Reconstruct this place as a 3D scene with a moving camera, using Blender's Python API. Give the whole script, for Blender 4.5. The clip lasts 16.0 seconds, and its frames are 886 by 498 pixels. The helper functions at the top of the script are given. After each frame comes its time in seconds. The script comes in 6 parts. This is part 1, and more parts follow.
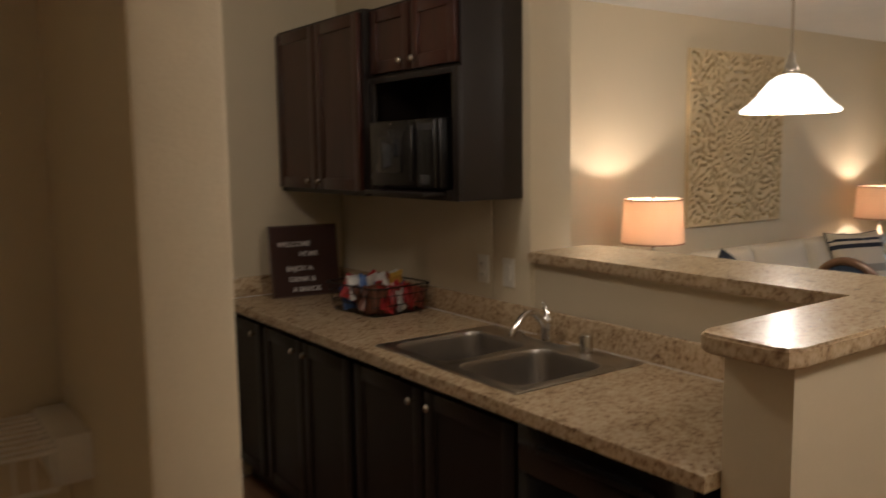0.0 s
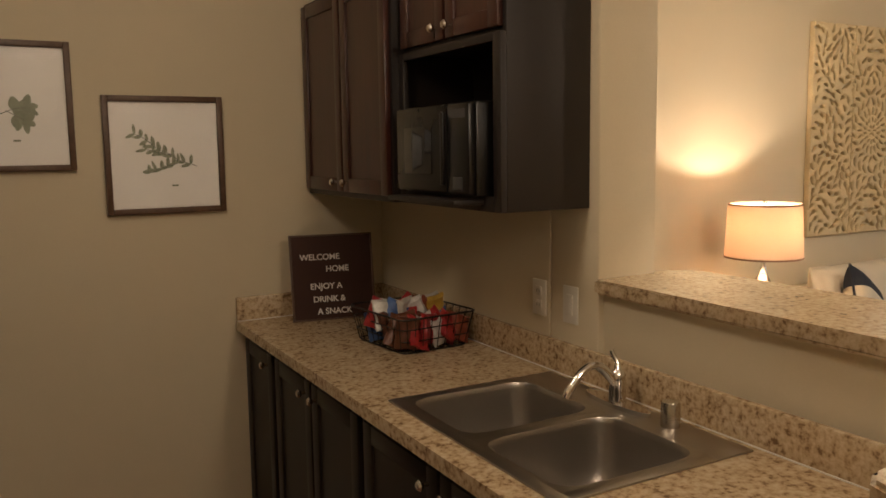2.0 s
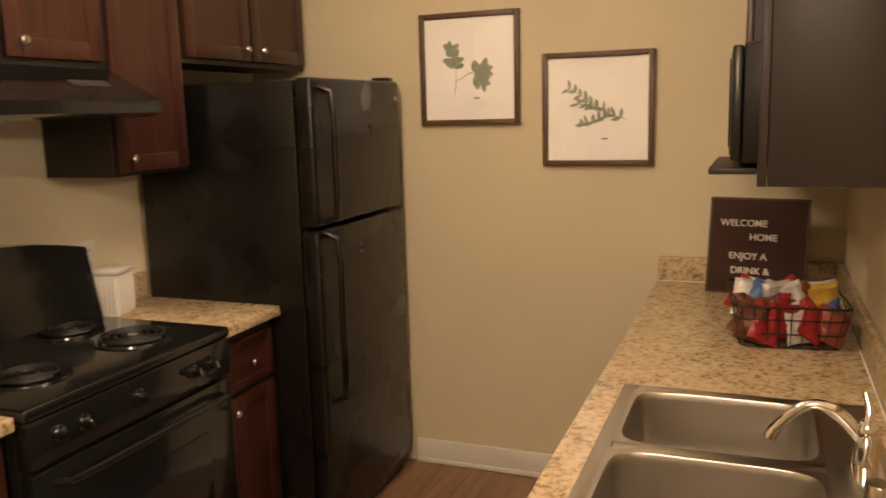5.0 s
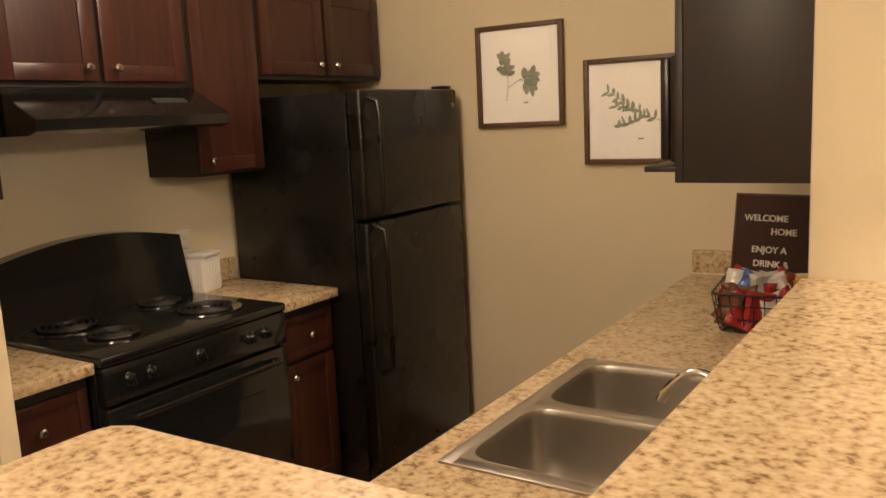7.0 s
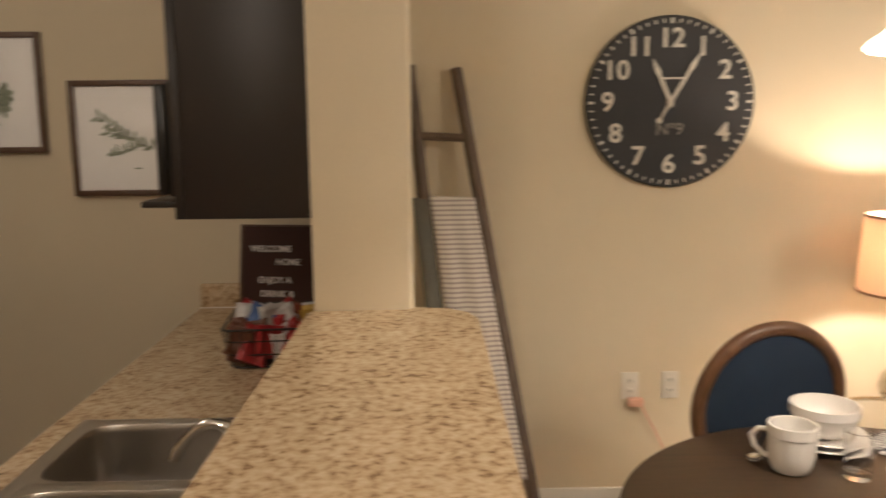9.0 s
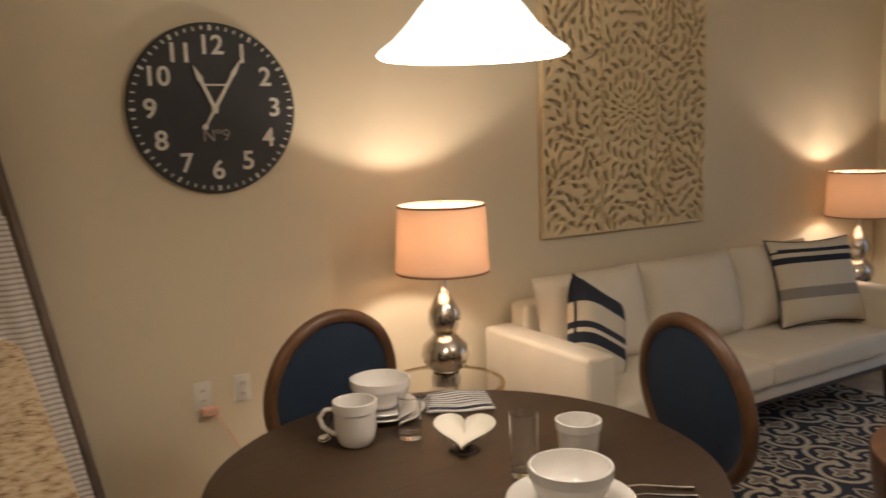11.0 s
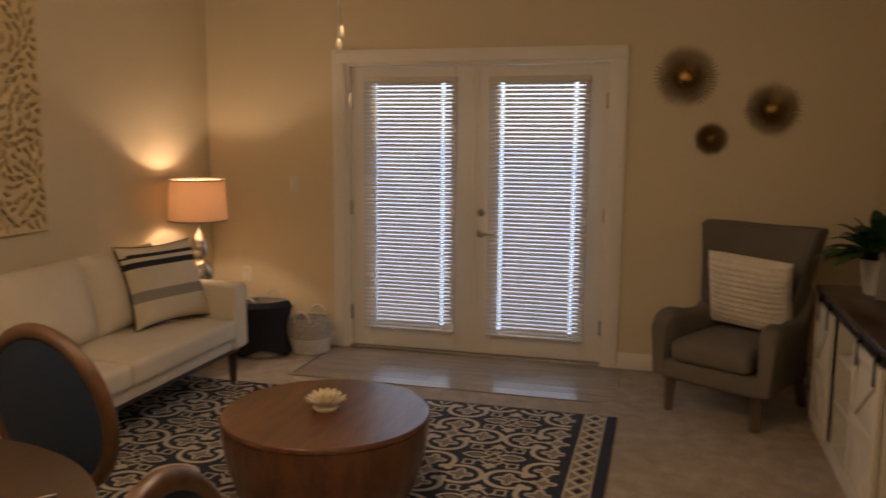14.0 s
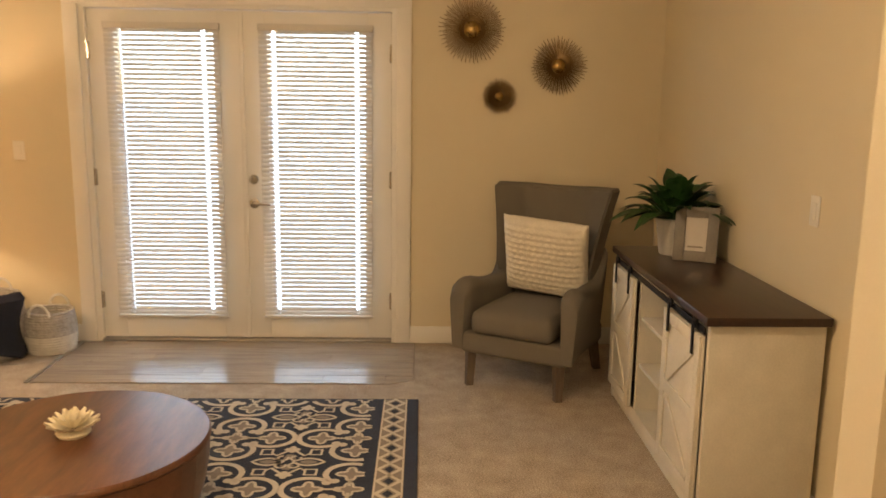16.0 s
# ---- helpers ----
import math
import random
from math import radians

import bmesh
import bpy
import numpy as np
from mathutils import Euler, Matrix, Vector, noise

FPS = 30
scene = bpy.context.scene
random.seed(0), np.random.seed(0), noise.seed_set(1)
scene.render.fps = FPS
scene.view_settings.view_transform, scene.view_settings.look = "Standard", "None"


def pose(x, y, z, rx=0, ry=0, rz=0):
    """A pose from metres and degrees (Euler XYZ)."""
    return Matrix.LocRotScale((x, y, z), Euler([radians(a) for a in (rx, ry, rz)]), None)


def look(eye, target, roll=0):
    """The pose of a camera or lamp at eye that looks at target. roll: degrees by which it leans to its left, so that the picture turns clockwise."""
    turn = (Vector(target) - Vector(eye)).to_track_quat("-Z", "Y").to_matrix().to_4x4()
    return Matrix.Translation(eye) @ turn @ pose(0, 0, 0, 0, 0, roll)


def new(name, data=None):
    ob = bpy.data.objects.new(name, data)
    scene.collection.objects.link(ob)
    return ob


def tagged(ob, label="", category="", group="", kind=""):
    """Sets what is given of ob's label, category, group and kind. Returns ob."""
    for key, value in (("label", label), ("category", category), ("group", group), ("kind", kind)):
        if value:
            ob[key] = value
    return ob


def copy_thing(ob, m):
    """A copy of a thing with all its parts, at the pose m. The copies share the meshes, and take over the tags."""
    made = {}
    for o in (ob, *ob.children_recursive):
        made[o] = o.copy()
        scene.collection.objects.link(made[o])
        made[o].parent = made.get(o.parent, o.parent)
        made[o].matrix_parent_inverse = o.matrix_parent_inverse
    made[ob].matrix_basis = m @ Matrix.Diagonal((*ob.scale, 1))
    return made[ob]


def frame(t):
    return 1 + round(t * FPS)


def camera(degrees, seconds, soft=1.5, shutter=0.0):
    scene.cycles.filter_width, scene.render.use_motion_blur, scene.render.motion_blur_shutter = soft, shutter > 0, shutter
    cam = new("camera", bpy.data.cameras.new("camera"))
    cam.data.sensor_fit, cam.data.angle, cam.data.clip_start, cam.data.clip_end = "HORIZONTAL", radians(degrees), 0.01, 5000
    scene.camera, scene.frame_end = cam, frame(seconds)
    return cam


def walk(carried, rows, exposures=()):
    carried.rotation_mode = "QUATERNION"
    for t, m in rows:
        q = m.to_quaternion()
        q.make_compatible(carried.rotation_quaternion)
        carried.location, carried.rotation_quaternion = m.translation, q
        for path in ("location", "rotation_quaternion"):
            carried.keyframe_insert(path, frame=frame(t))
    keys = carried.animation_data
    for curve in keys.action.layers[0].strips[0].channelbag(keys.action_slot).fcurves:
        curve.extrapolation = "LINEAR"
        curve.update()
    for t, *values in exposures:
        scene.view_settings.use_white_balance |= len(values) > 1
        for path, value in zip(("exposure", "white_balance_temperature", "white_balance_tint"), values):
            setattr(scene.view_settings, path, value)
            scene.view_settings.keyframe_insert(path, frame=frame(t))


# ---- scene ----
cam = camera(57.0, 16.0, 1.6, 0.5)
PATH = [
    (0, (-2.663, -0.305, 1.604), (-1.501, 1.305, 1.371), -0.8),
    (0.5, (-2.523, -0.091, 1.61), (-1.212, 1.406, 1.404), -0.7),
    (1, (-2.344, 0.017, 1.604), (-1.027, 1.503, 1.366), -0.5),
    (1.5, (-2.189, 0.12, 1.601), (-1.214, 1.846, 1.334), 0.1),
    (2, (-2.096, 0.198, 1.604), (-1.133, 1.934, 1.361), -0.8),
    (2.5, (-1.922, 0.172, 1.583), (-1.19, 2.014, 1.317), -0.3),
    (3, (-1.686, 0.134, 1.582), (-1.225, 2.054, 1.265), -0.7),
    (3.5, (-1.497, 0.178, 1.576), (-1.279, 2.136, 1.233), -0.9),
    (4, (-1.285, 0.212, 1.61), (-1.356, 2.18, 1.262), -2.3),
    (4.5, (-1.044, 0.213, 1.607), (-1.476, 2.133, 1.25), -1.1),
    (5, (-0.87, 0.2, 1.606), (-1.593, 2.034, 1.272), -1.6),
    (7.5, (-0.246, 0.101, 1.617), (-1.326, 1.752, 1.29), -2.8),
    (8, (-0.286, 0.166, 1.597), (-0.983, 2.016, 1.292), -1.6),
    (8.5, (-0.295, 0.205, 1.625), (-0.642, 2.15, 1.319), -1.4),
    (9, (-0.313, 0.236, 1.626), (-0.282, 2.214, 1.331), -0.6),
    (9.5, (-0.301, 0.233, 1.613), (0.045, 2.182, 1.33), -1.1),
    (12, (-0.3, 0.203, 1.605), (1.087, 1.611, 1.299), -0.6),
    (12.5, (-0.326, 0.213, 1.62), (1.239, 1.42, 1.318), -0.0),
    (13, (-0.37, 0.242, 1.609), (1.363, 1.198, 1.321), -0.1),
    (13.5, (-0.38, 0.203, 1.59), (1.461, 0.935, 1.31), 0.1),
    (14, (-0.374, 0.138, 1.593), (1.538, 0.653, 1.313), 0.5),
    (14.5, (-0.399, 0.126, 1.558), (1.557, 0.442, 1.281), 0.9),
    (15, (-0.322, 0.163, 1.557), (1.65, 0.337, 1.272), 1.0),
    (15.5, (-0.112, 0.261, 1.567), (1.865, 0.287, 1.266), -0.5),
    (16, (0.124, 0.325, 1.551), (2.091, 0.272, 1.191), 0.8),
]
SKY = 0.15
EXPOSURES = [(0, -0.4, 5400, 11), (1.0, -0.6, 5400, 10), (1.5, -0.4, 5900, 11), (2.0, 0.05, 6100, 12), (2.5, 0.2, 6300, 12), (3.0, 0.55, 6500, 12), (3.5, 1.2, 6500, 13), (5, 1.25, 6700, 14),
             (7.5, 0.95, 6300, 12), (9, 0.2, 5600, 11), (9.5, -0.1, 5600, 11), (12, -0.6, 5600, 11), (12.5, -0.8, 6200, 13), (13, -1.35, 6200, 14), (13.5, -1.35, 6500, 18), (14, -0.8, 7400, 21),
             (14.5, 0.1, 8600, 22), (15, 0.25, 8600, 20), (16, 0.6, 7900, 14)]
walk(cam, [(t, look(e, g, r)) for t, e, g, r in PATH], EXPOSURES)

# ---- world, sun and lamps ----
world = bpy.data.worlds.new("sky")
scene.world = world
world.use_nodes = True
wn = world.node_tree.nodes
sky = wn.new("ShaderNodeTexSky")
sky.sky_type = "NISHITA"
sky.sun_disc = False
sky.sun_elevation, sky.sun_rotation = radians(48), radians(122)
wn["Background"].inputs[1].default_value = SKY
world.node_tree.links.new(sky.outputs[0], wn["Background"].inputs[0])
sun = new("sun", bpy.data.lights.new("sun", "SUN"))
sun.data.energy, sun.data.angle, sun.data.color = 2.0, radians(0.6), (1, 0.95, 0.88)
sun.matrix_world = look((0, 0, 10), (0.55, -0.35, 9.25))


def point_lamp(name, at, watts, colour, radius=0.04):
    ob = new(name, bpy.data.lights.new(name, "POINT"))
    ob.data.energy, ob.data.color, ob.data.shadow_soft_size = watts, colour, radius
    ob.location = at
    return ob


WARM = (1.0, 0.785, 0.55)
LAMP_A, LAMP_B = (1.44, 3.10), (4.58, 3.22)
PENDANT = (0.721, 1.752)
point_lamp("bulb", (*LAMP_A, 1.183), 25, WARM, 0.025)
point_lamp("bulb", (*LAMP_B, 1.152), 15, WARM, 0.025)
point_lamp("bulb", (*PENDANT, 1.835), 22, WARM, 0.05)
point_lamp("kitchen_ceiling_bulb", (-1.85, 1.9, 2.38), 15, WARM, 0.16)
point_lamp("hall_ceiling_bulb", (-1.0, -0.55, 2.38), 42, WARM, 0.16)
point_lamp("fan_bulb", (1.95, 1.09, 2.22), 48, WARM, 0.09)
for yy in (0.975, 1.895):
    win = new("window_light", bpy.data.lights.new("window_light", "AREA"))
    win.data.shape, win.data.size, win.data.size_y, win.data.energy, win.data.color = "RECTANGLE", 0.6, 1.78, 11, (0.47, 0.71, 1.0)
    win.matrix_world = look((5.36, yy, 1.065), (4.0, yy, 1.065))

# ---- materials ----


def nodes_of(name):
    m = bpy.data.materials.new(name)
    m.use_nodes = True
    t = m.node_tree
    return m, t.nodes, t.links, t.nodes["Principled BSDF"]


def noise_node(N, L, scale, detail=4, stretch=(1, 1, 1), rough=0.55):
    tc = N.new("ShaderNodeTexCoord")
    mp = N.new("ShaderNodeMapping")
    mp.inputs["Scale"].default_value = stretch
    nz = N.new("ShaderNodeTexNoise")
    nz.inputs["Scale"].default_value = scale
    nz.inputs["Detail"].default_value = detail
    nz.inputs["Roughness"].default_value = rough
    L.new(tc.outputs["Object"], mp.inputs[0])
    L.new(mp.outputs[0], nz.inputs["Vector"])
    return nz


def ramp(N, L, src, stops):
    r = N.new("ShaderNodeValToRGB")
    e = r.color_ramp.elements
    while len(e) < len(stops):
        e.new(0.5)
    for el, (p, c) in zip(e, stops):
        el.position, el.color = p, (*c, 1)
    L.new(src, r.inputs[0])
    return r


def shade_of(c, k):
    return tuple(min(1, v * k) for v in c)


def surface(name, colour, rough=0.5, metal=0.0, var=0.12, scale=6, fine=120, bump=0.05, stretch=(1, 1, 1), coat=0.0, sheen=0.0):
    """A paint, cloth, metal or wood: broad and fine variation, bump and uneven gloss."""
    m, N, L, b = nodes_of(name)
    big = noise_node(N, L, scale, 4, stretch)
    small = noise_node(N, L, fine, 3, stretch)
    mx = N.new("ShaderNodeMath")
    mx.operation = "MULTIPLY_ADD"
    mx.inputs[1].default_value = 0.45
    L.new(small.outputs[0], mx.inputs[0])
    sc = N.new("ShaderNodeMath")
    sc.operation = "MULTIPLY"
    sc.inputs[1].default_value = 0.55
    L.new(big.outputs[0], sc.inputs[0])
    L.new(sc.outputs[0], mx.inputs[2])
    r = ramp(N, L, mx.outputs[0], [(0.3, shade_of(colour, 1 - var)), (0.7, shade_of(colour, 1 + var))])
    L.new(r.outputs[0], b.inputs["Base Color"])
    rr = N.new("ShaderNodeMapRange")
    rr.inputs[3].default_value, rr.inputs[4].default_value = max(0.02, rough - 0.06), min(1, rough + 0.06)
    L.new(big.outputs[0], rr.inputs[0])
    L.new(rr.outputs[0], b.inputs["Roughness"])
    b.inputs["Metallic"].default_value = metal
    b.inputs["Coat Weight"].default_value = coat
    b.inputs["Sheen Weight"].default_value = sheen
    if bump:
        bp = N.new("ShaderNodeBump")
        bp.inputs["Strength"].default_value = bump
        bp.inputs["Distance"].default_value = 0.004
        L.new(small.outputs[0], bp.inputs["Height"])
        L.new(bp.outputs[0], b.inputs["Normal"])
    return m


def wood(name, dark, light, grain=(1, 14, 14), rough=0.4, scale=3.0, coat=0.0, bump=0.08):
    m, N, L, b = nodes_of(name)
    info = N.new("ShaderNodeObjectInfo")
    a = noise_node(N, L, scale, 6, grain, 0.65)
    a.inputs["Distortion"].default_value = 0.6
    f = noise_node(N, L, scale * 9, 3, grain)
    ad = N.new("ShaderNodeMath")
    ad.operation = "MULTIPLY_ADD"
    ad.inputs[1].default_value = 0.3
    L.new(f.outputs[0], ad.inputs[0])
    L.new(a.outputs[0], ad.inputs[2])
    rnd = N.new("ShaderNodeMath")
    rnd.operation = "MULTIPLY_ADD"
    rnd.inputs[1].default_value = 0.12
    L.new(info.outputs["Random"], rnd.inputs[0])
    L.new(ad.outputs[0], rnd.inputs[2])
    r = ramp(N, L, rnd.outputs[0], [(0.42, dark), (0.62, tuple((p + q) / 2 for p, q in zip(dark, light))), (0.85, light)])
    L.new(r.outputs[0], b.inputs["Base Color"])
    b.inputs["Roughness"].default_value = rough
    b.inputs["Coat Weight"].default_value = coat
    b.inputs["Coat Roughness"].default_value = 0.25
    bp = N.new("ShaderNodeBump")
    bp.inputs["Strength"].default_value = bump
    bp.inputs["Distance"].default_value = 0.003
    L.new(ad.outputs[0], bp.inputs["Height"])
    L.new(bp.outputs[0], b.inputs["Normal"])
    return m


def granite():
    m, N, L, b = nodes_of("speckled_laminate")
    a = noise_node(N, L, 62, 5, (1, 1, 1), 0.62)
    c = noise_node(N, L, 14, 3)
    mul = N.new("ShaderNodeMath")
    mul.operation = "MULTIPLY_ADD"
    mul.inputs[1].default_value = 0.3
    L.new(c.outputs[0], mul.inputs[0])
    L.new(a.outputs[0], mul.inputs[2])
    r = ramp(N, L, mul.outputs[0], [(0.47, (0.20, 0.125, 0.066)), (0.55, (0.38, 0.262, 0.148)), (0.63, (0.54, 0.405, 0.245)), (0.80, (0.66, 0.53, 0.35))])
    L.new(r.outputs[0], b.inputs["Base Color"])
    b.inputs["Roughness"].default_value = 0.22
    return m


def carpet_material():
    m, N, L, b = nodes_of("beige_carpet")
    a = noise_node(N, L, 9, 6)
    f = noise_node(N, L, 130, 4)
    ad = N.new("ShaderNodeMath")
    ad.operation = "MULTIPLY_ADD"
    ad.inputs[1].default_value = 2.2
    L.new(f.outputs[0], ad.inputs[0])
    L.new(a.outputs[0], ad.inputs[2])
    r = ramp(N, L, ad.outputs[0], [(0.0, (0.22, 0.17, 0.125)), (1.0, (0.55, 0.46, 0.355))])
    r.color_ramp.elements[1].position = 1.0
    mr = N.new("ShaderNodeMapRange")
    mr.inputs[1].default_value, mr.inputs[2].default_value = 1.1, 2.1
    L.new(ad.outputs[0], mr.inputs[0])
    L.new(mr.outputs[0], r.inputs[0])
    L.new(r.outputs[0], b.inputs["Base Color"])
    b.inputs["Roughness"].default_value = 0.95
    bp = N.new("ShaderNodeBump")
    bp.inputs["Strength"].default_value = 0.7
    bp.inputs["Distance"].default_value = 0.008
    L.new(f.outputs[0], bp.inputs["Height"])
    L.new(bp.outputs[0], b.inputs["Normal"])
    return m


def stripes(name, base, band, axis, freq, duty, rough=0.9):
    """Woven cloth with bands along one axis of the object."""
    m, N, L, b = nodes_of(name)
    tc = N.new("ShaderNodeTexCoord")
    sp = N.new("ShaderNodeSeparateXYZ")
    L.new(tc.outputs["Object"], sp.inputs[0])
    f = N.new("ShaderNodeMath")
    f.operation = "MULTIPLY"
    f.inputs[1].default_value = freq
    L.new(sp.outputs[axis], f.inputs[0])
    fr = N.new("ShaderNodeMath")
    fr.operation = "FRACT"
    L.new(f.outputs[0], fr.inputs[0])
    r = ramp(N, L, fr.outputs[0], [(0.0, band), (duty, base)])
    r.color_ramp.interpolation = "CONSTANT"
    L.new(r.outputs[0], b.inputs["Base Color"])
    b.inputs["Roughness"].default_value = rough
    nz = noise_node(N, L, 300, 2)
    bp = N.new("ShaderNodeBump")
    bp.inputs["Strength"].default_value = 0.4
    bp.inputs["Distance"].default_value = 0.003
    L.new(nz.outputs[0], bp.inputs["Height"])
    L.new(bp.outputs[0], b.inputs["Normal"])
    return m


def glass_material(name, colour=(1, 1, 1), rough=0.0):
    m, N, L, b = nodes_of(name)
    b.inputs["Base Color"].default_value = (*colour, 1)
    b.inputs["Transmission Weight"].default_value = 1
    b.inputs["Roughness"].default_value = rough
    b.inputs["IOR"].default_value = 1.45
    return m


def glowing(name, colour, strength):
    m, N, L, b = nodes_of(name)
    b.inputs["Base Color"].default_value = (0.9, 0.88, 0.84, 1)
    b.inputs["Emission Color"].default_value = (*colour, 1)
    b.inputs["Emission Strength"].default_value = strength
    return m


def shade_cloth(name, colour, through_light=0.26):
    m, N, L, b = nodes_of(name)
    b.inputs["Roughness"].default_value = 0.9
    nz = noise_node(N, L, 140, 3, (1, 1, 6))
    r = ramp(N, L, nz.outputs[0], [(0.3, shade_of(colour, 0.9)), (0.7, colour)])
    L.new(r.outputs[0], b.inputs["Base Color"])
    tr = N.new("ShaderNodeBsdfTranslucent")
    L.new(r.outputs[0], tr.inputs[0])
    mx = N.new("ShaderNodeMixShader")
    mx.inputs[0].default_value = through_light
    out = N["Material Output"]
    L.new(b.outputs[0], mx.inputs[1])
    L.new(tr.outputs[0], mx.inputs[2])
    L.new(mx.outputs[0], out.inputs[0])
    return m


WALL = surface("cream_wall_paint", (0.69, 0.60, 0.43), 0.75, var=0.03, scale=2, fine=160, bump=0.12)
CEIL = surface("ceiling_paint", (0.78, 0.75, 0.69), 0.9, var=0.03, fine=220, bump=0.3)
WHITE = surface("white_trim_paint", (0.80, 0.77, 0.71), 0.45, var=0.03, bump=0.03)
CARPET = carpet_material()
VINYL = wood("grey_vinyl_plank", (0.17, 0.13, 0.10), (0.33, 0.265, 0.21), (14, 1, 14), 0.22, 2.0, 0.5)
KVINYL = wood("brown_vinyl_plank", (0.17, 0.085, 0.045), (0.34, 0.19, 0.11), (14, 1, 14), 0.35, 2.0)
GRANITE = granite()
CHERRY = wood("dark_cherry_wood", (0.022, 0.0065, 0.004), (0.060, 0.017, 0.010), (10, 10, 1), 0.36, 3, 0.25)
ESPRESSO = surface("dark_brown_veneer", (0.017, 0.012, 0.0095), 0.45, var=0.15, bump=0.03)
BLACK = surface("black_enamel", (0.010, 0.010, 0.010), 0.16, var=0.1, scale=3, bump=0.0, coat=0.3)
BLACKTEX = surface("black_textured_steel", (0.0055, 0.005, 0.0046), 0.28, var=0.1, scale=3, fine=500, bump=0.06)
STEEL = surface("brushed_steel", (0.50, 0.47, 0.43), 0.33, 1.0, var=0.03, scale=2, fine=220, bump=0.0, stretch=(1, 14, 1))
CHROME = surface("chrome", (0.78, 0.76, 0.73), 0.08, 1.0, var=0.03, bump=0.0)
NICKEL = surface("brushed_nickel", (0.60, 0.56, 0.50), 0.25, 1.0, var=0.05, bump=0.0)
MERCURY = surface("mercury_glass", (0.66, 0.61, 0.54), 0.17, 1.0, var=0.22, scale=22, fine=90, bump=0.08)
COIL = surface("dark_coil_metal", (0.035, 0.033, 0.032), 0.5, 0.6, bump=0.05)
DARKGLASS = surface("dark_glass", (0.012, 0.012, 0.013), 0.08, var=0.05, bump=0.0)
LED = surface("grey_panel_print", (0.05, 0.05, 0.05), 0.3, bump=0)
FRAMEWOOD = wood("brown_picture_frame_wood", (0.055, 0.028, 0.014), (0.12, 0.065, 0.035), (8, 8, 8), 0.45, 4)
PAPER = surface("white_paper", (0.60, 0.565, 0.52), 0.85, var=0.02, bump=0.03)
LEAFINK = surface("green_grey_print", (0.17, 0.18, 0.125), 0.9, var=0.4, scale=30, bump=0)
INK = surface("dark_grey_print", (0.07, 0.07, 0.065), 0.9, var=0.3, bump=0)
SIGN = surface("dark_brown_felt", (0.045, 0.016, 0.010), 0.8, var=0.15, fine=300, bump=0.3)
LETTER = surface("white_plastic_letter", (0.75, 0.72, 0.68), 0.5, var=0.02, bump=0)
WIRE = surface("black_wire", (0.02, 0.018, 0.016), 0.45, 0.5, bump=0)
CLOCKFACE = surface("charcoal_clock_paint", (0.022, 0.022, 0.023), 0.6, var=0.25, scale=9, bump=0.1)
CREAMPAINT = surface("worn_cream_paint", (0.66, 0.62, 0.53), 0.6, var=0.1, scale=8, bump=0.05)
LADDERWOOD = wood("weathered_brown_wood", (0.055, 0.036, 0.024), (0.15, 0.105, 0.07), (10, 10, 1), 0.6, 4)
THROW = stripes("white_grey_striped_throw", (0.72, 0.67, 0.60), (0.42, 0.37, 0.34), 2, 55, 0.4)
GREYTHROW = surface("grey_green_throw", (0.13, 0.125, 0.10), 0.95, var=0.2, bump=0.4)
ARTWOOD = surface("whitewashed_carved_wood", (0.68, 0.545, 0.32), 0.75, var=0.14, scale=14, bump=0.12)
TABLEWOOD = wood("grey_brown_table_wood", (0.014, 0.008, 0.0035), (0.048, 0.0265, 0.0115), (2, 22, 8), 0.5, 2.4)
CHAIRWOOD = wood("walnut_chair_wood", (0.042, 0.019, 0.008), (0.125, 0.060, 0.026), (6, 6, 2), 0.4, 5)
NAVY = surface("navy_velvet", (0.006, 0.016, 0.036), 0.9, var=0.18, scale=9, fine=400, bump=0.1, sheen=0.01)
ACACIA = wood("reddish_drum_table_wood", (0.040, 0.014, 0.007), (0.150, 0.058, 0.025), (2.2, 13, 5), 0.30, 1.7, 0.3)
SOFA = surface("cream_linen", (0.66, 0.59, 0.47), 0.92, var=0.06, scale=7, fine=350, bump=0.25)
SOFAWOOD = surface("dark_sofa_leg_wood", (0.03, 0.016, 0.010), 0.4, bump=0.03)
GREYCLOTH = surface("taupe_grey_linen", (0.155, 0.135, 0.105), 0.92, var=0.1, scale=8, fine=350, bump=0.3)
KNIT = surface("ivory_knit", (0.74, 0.68, 0.56), 0.95, var=0.12, scale=16, fine=110, bump=0.8)
PILLOW = surface("ivory_cushion_cloth", (0.62, 0.55, 0.42), 0.92, var=0.06, fine=350, bump=0.25)
PILLOWNAVY = surface("navy_stripe_cloth", (0.016, 0.02, 0.034), 0.92, var=0.15, fine=300, bump=0.2)
PILLOWGREY = surface("grey_stripe_cloth", (0.28, 0.255, 0.215), 0.92, var=0.1, fine=300, bump=0.2)
LINEN = shade_cloth("peach_linen_shade", (0.80, 0.62, 0.46))
SHADETRIM = surface("brown_shade_trim", (0.26, 0.15, 0.09), 0.9, bump=0.1)
PENDGLASS = glowing("lit_white_glass", (1.0, 0.83, 0.60), 3.2)
DOME = glowing("lit_ceiling_dome", (1.0, 0.8, 0.55), 3.0)
CERAMIC = surface("white_stoneware", (0.78, 0.75, 0.71), 0.18, var=0.04, scale=8, bump=0.0)
HEARTIN = surface("cream_enamel", (0.82, 0.77, 0.66), 0.25, var=0.03, bump=0.0)
DARKMETAL = surface("dark_bronze_metal", (0.05, 0.04, 0.035), 0.4, 0.7, bump=0.05)
GLASS = glass_material("clear_glass")
PANE = glass_material("window_glass")
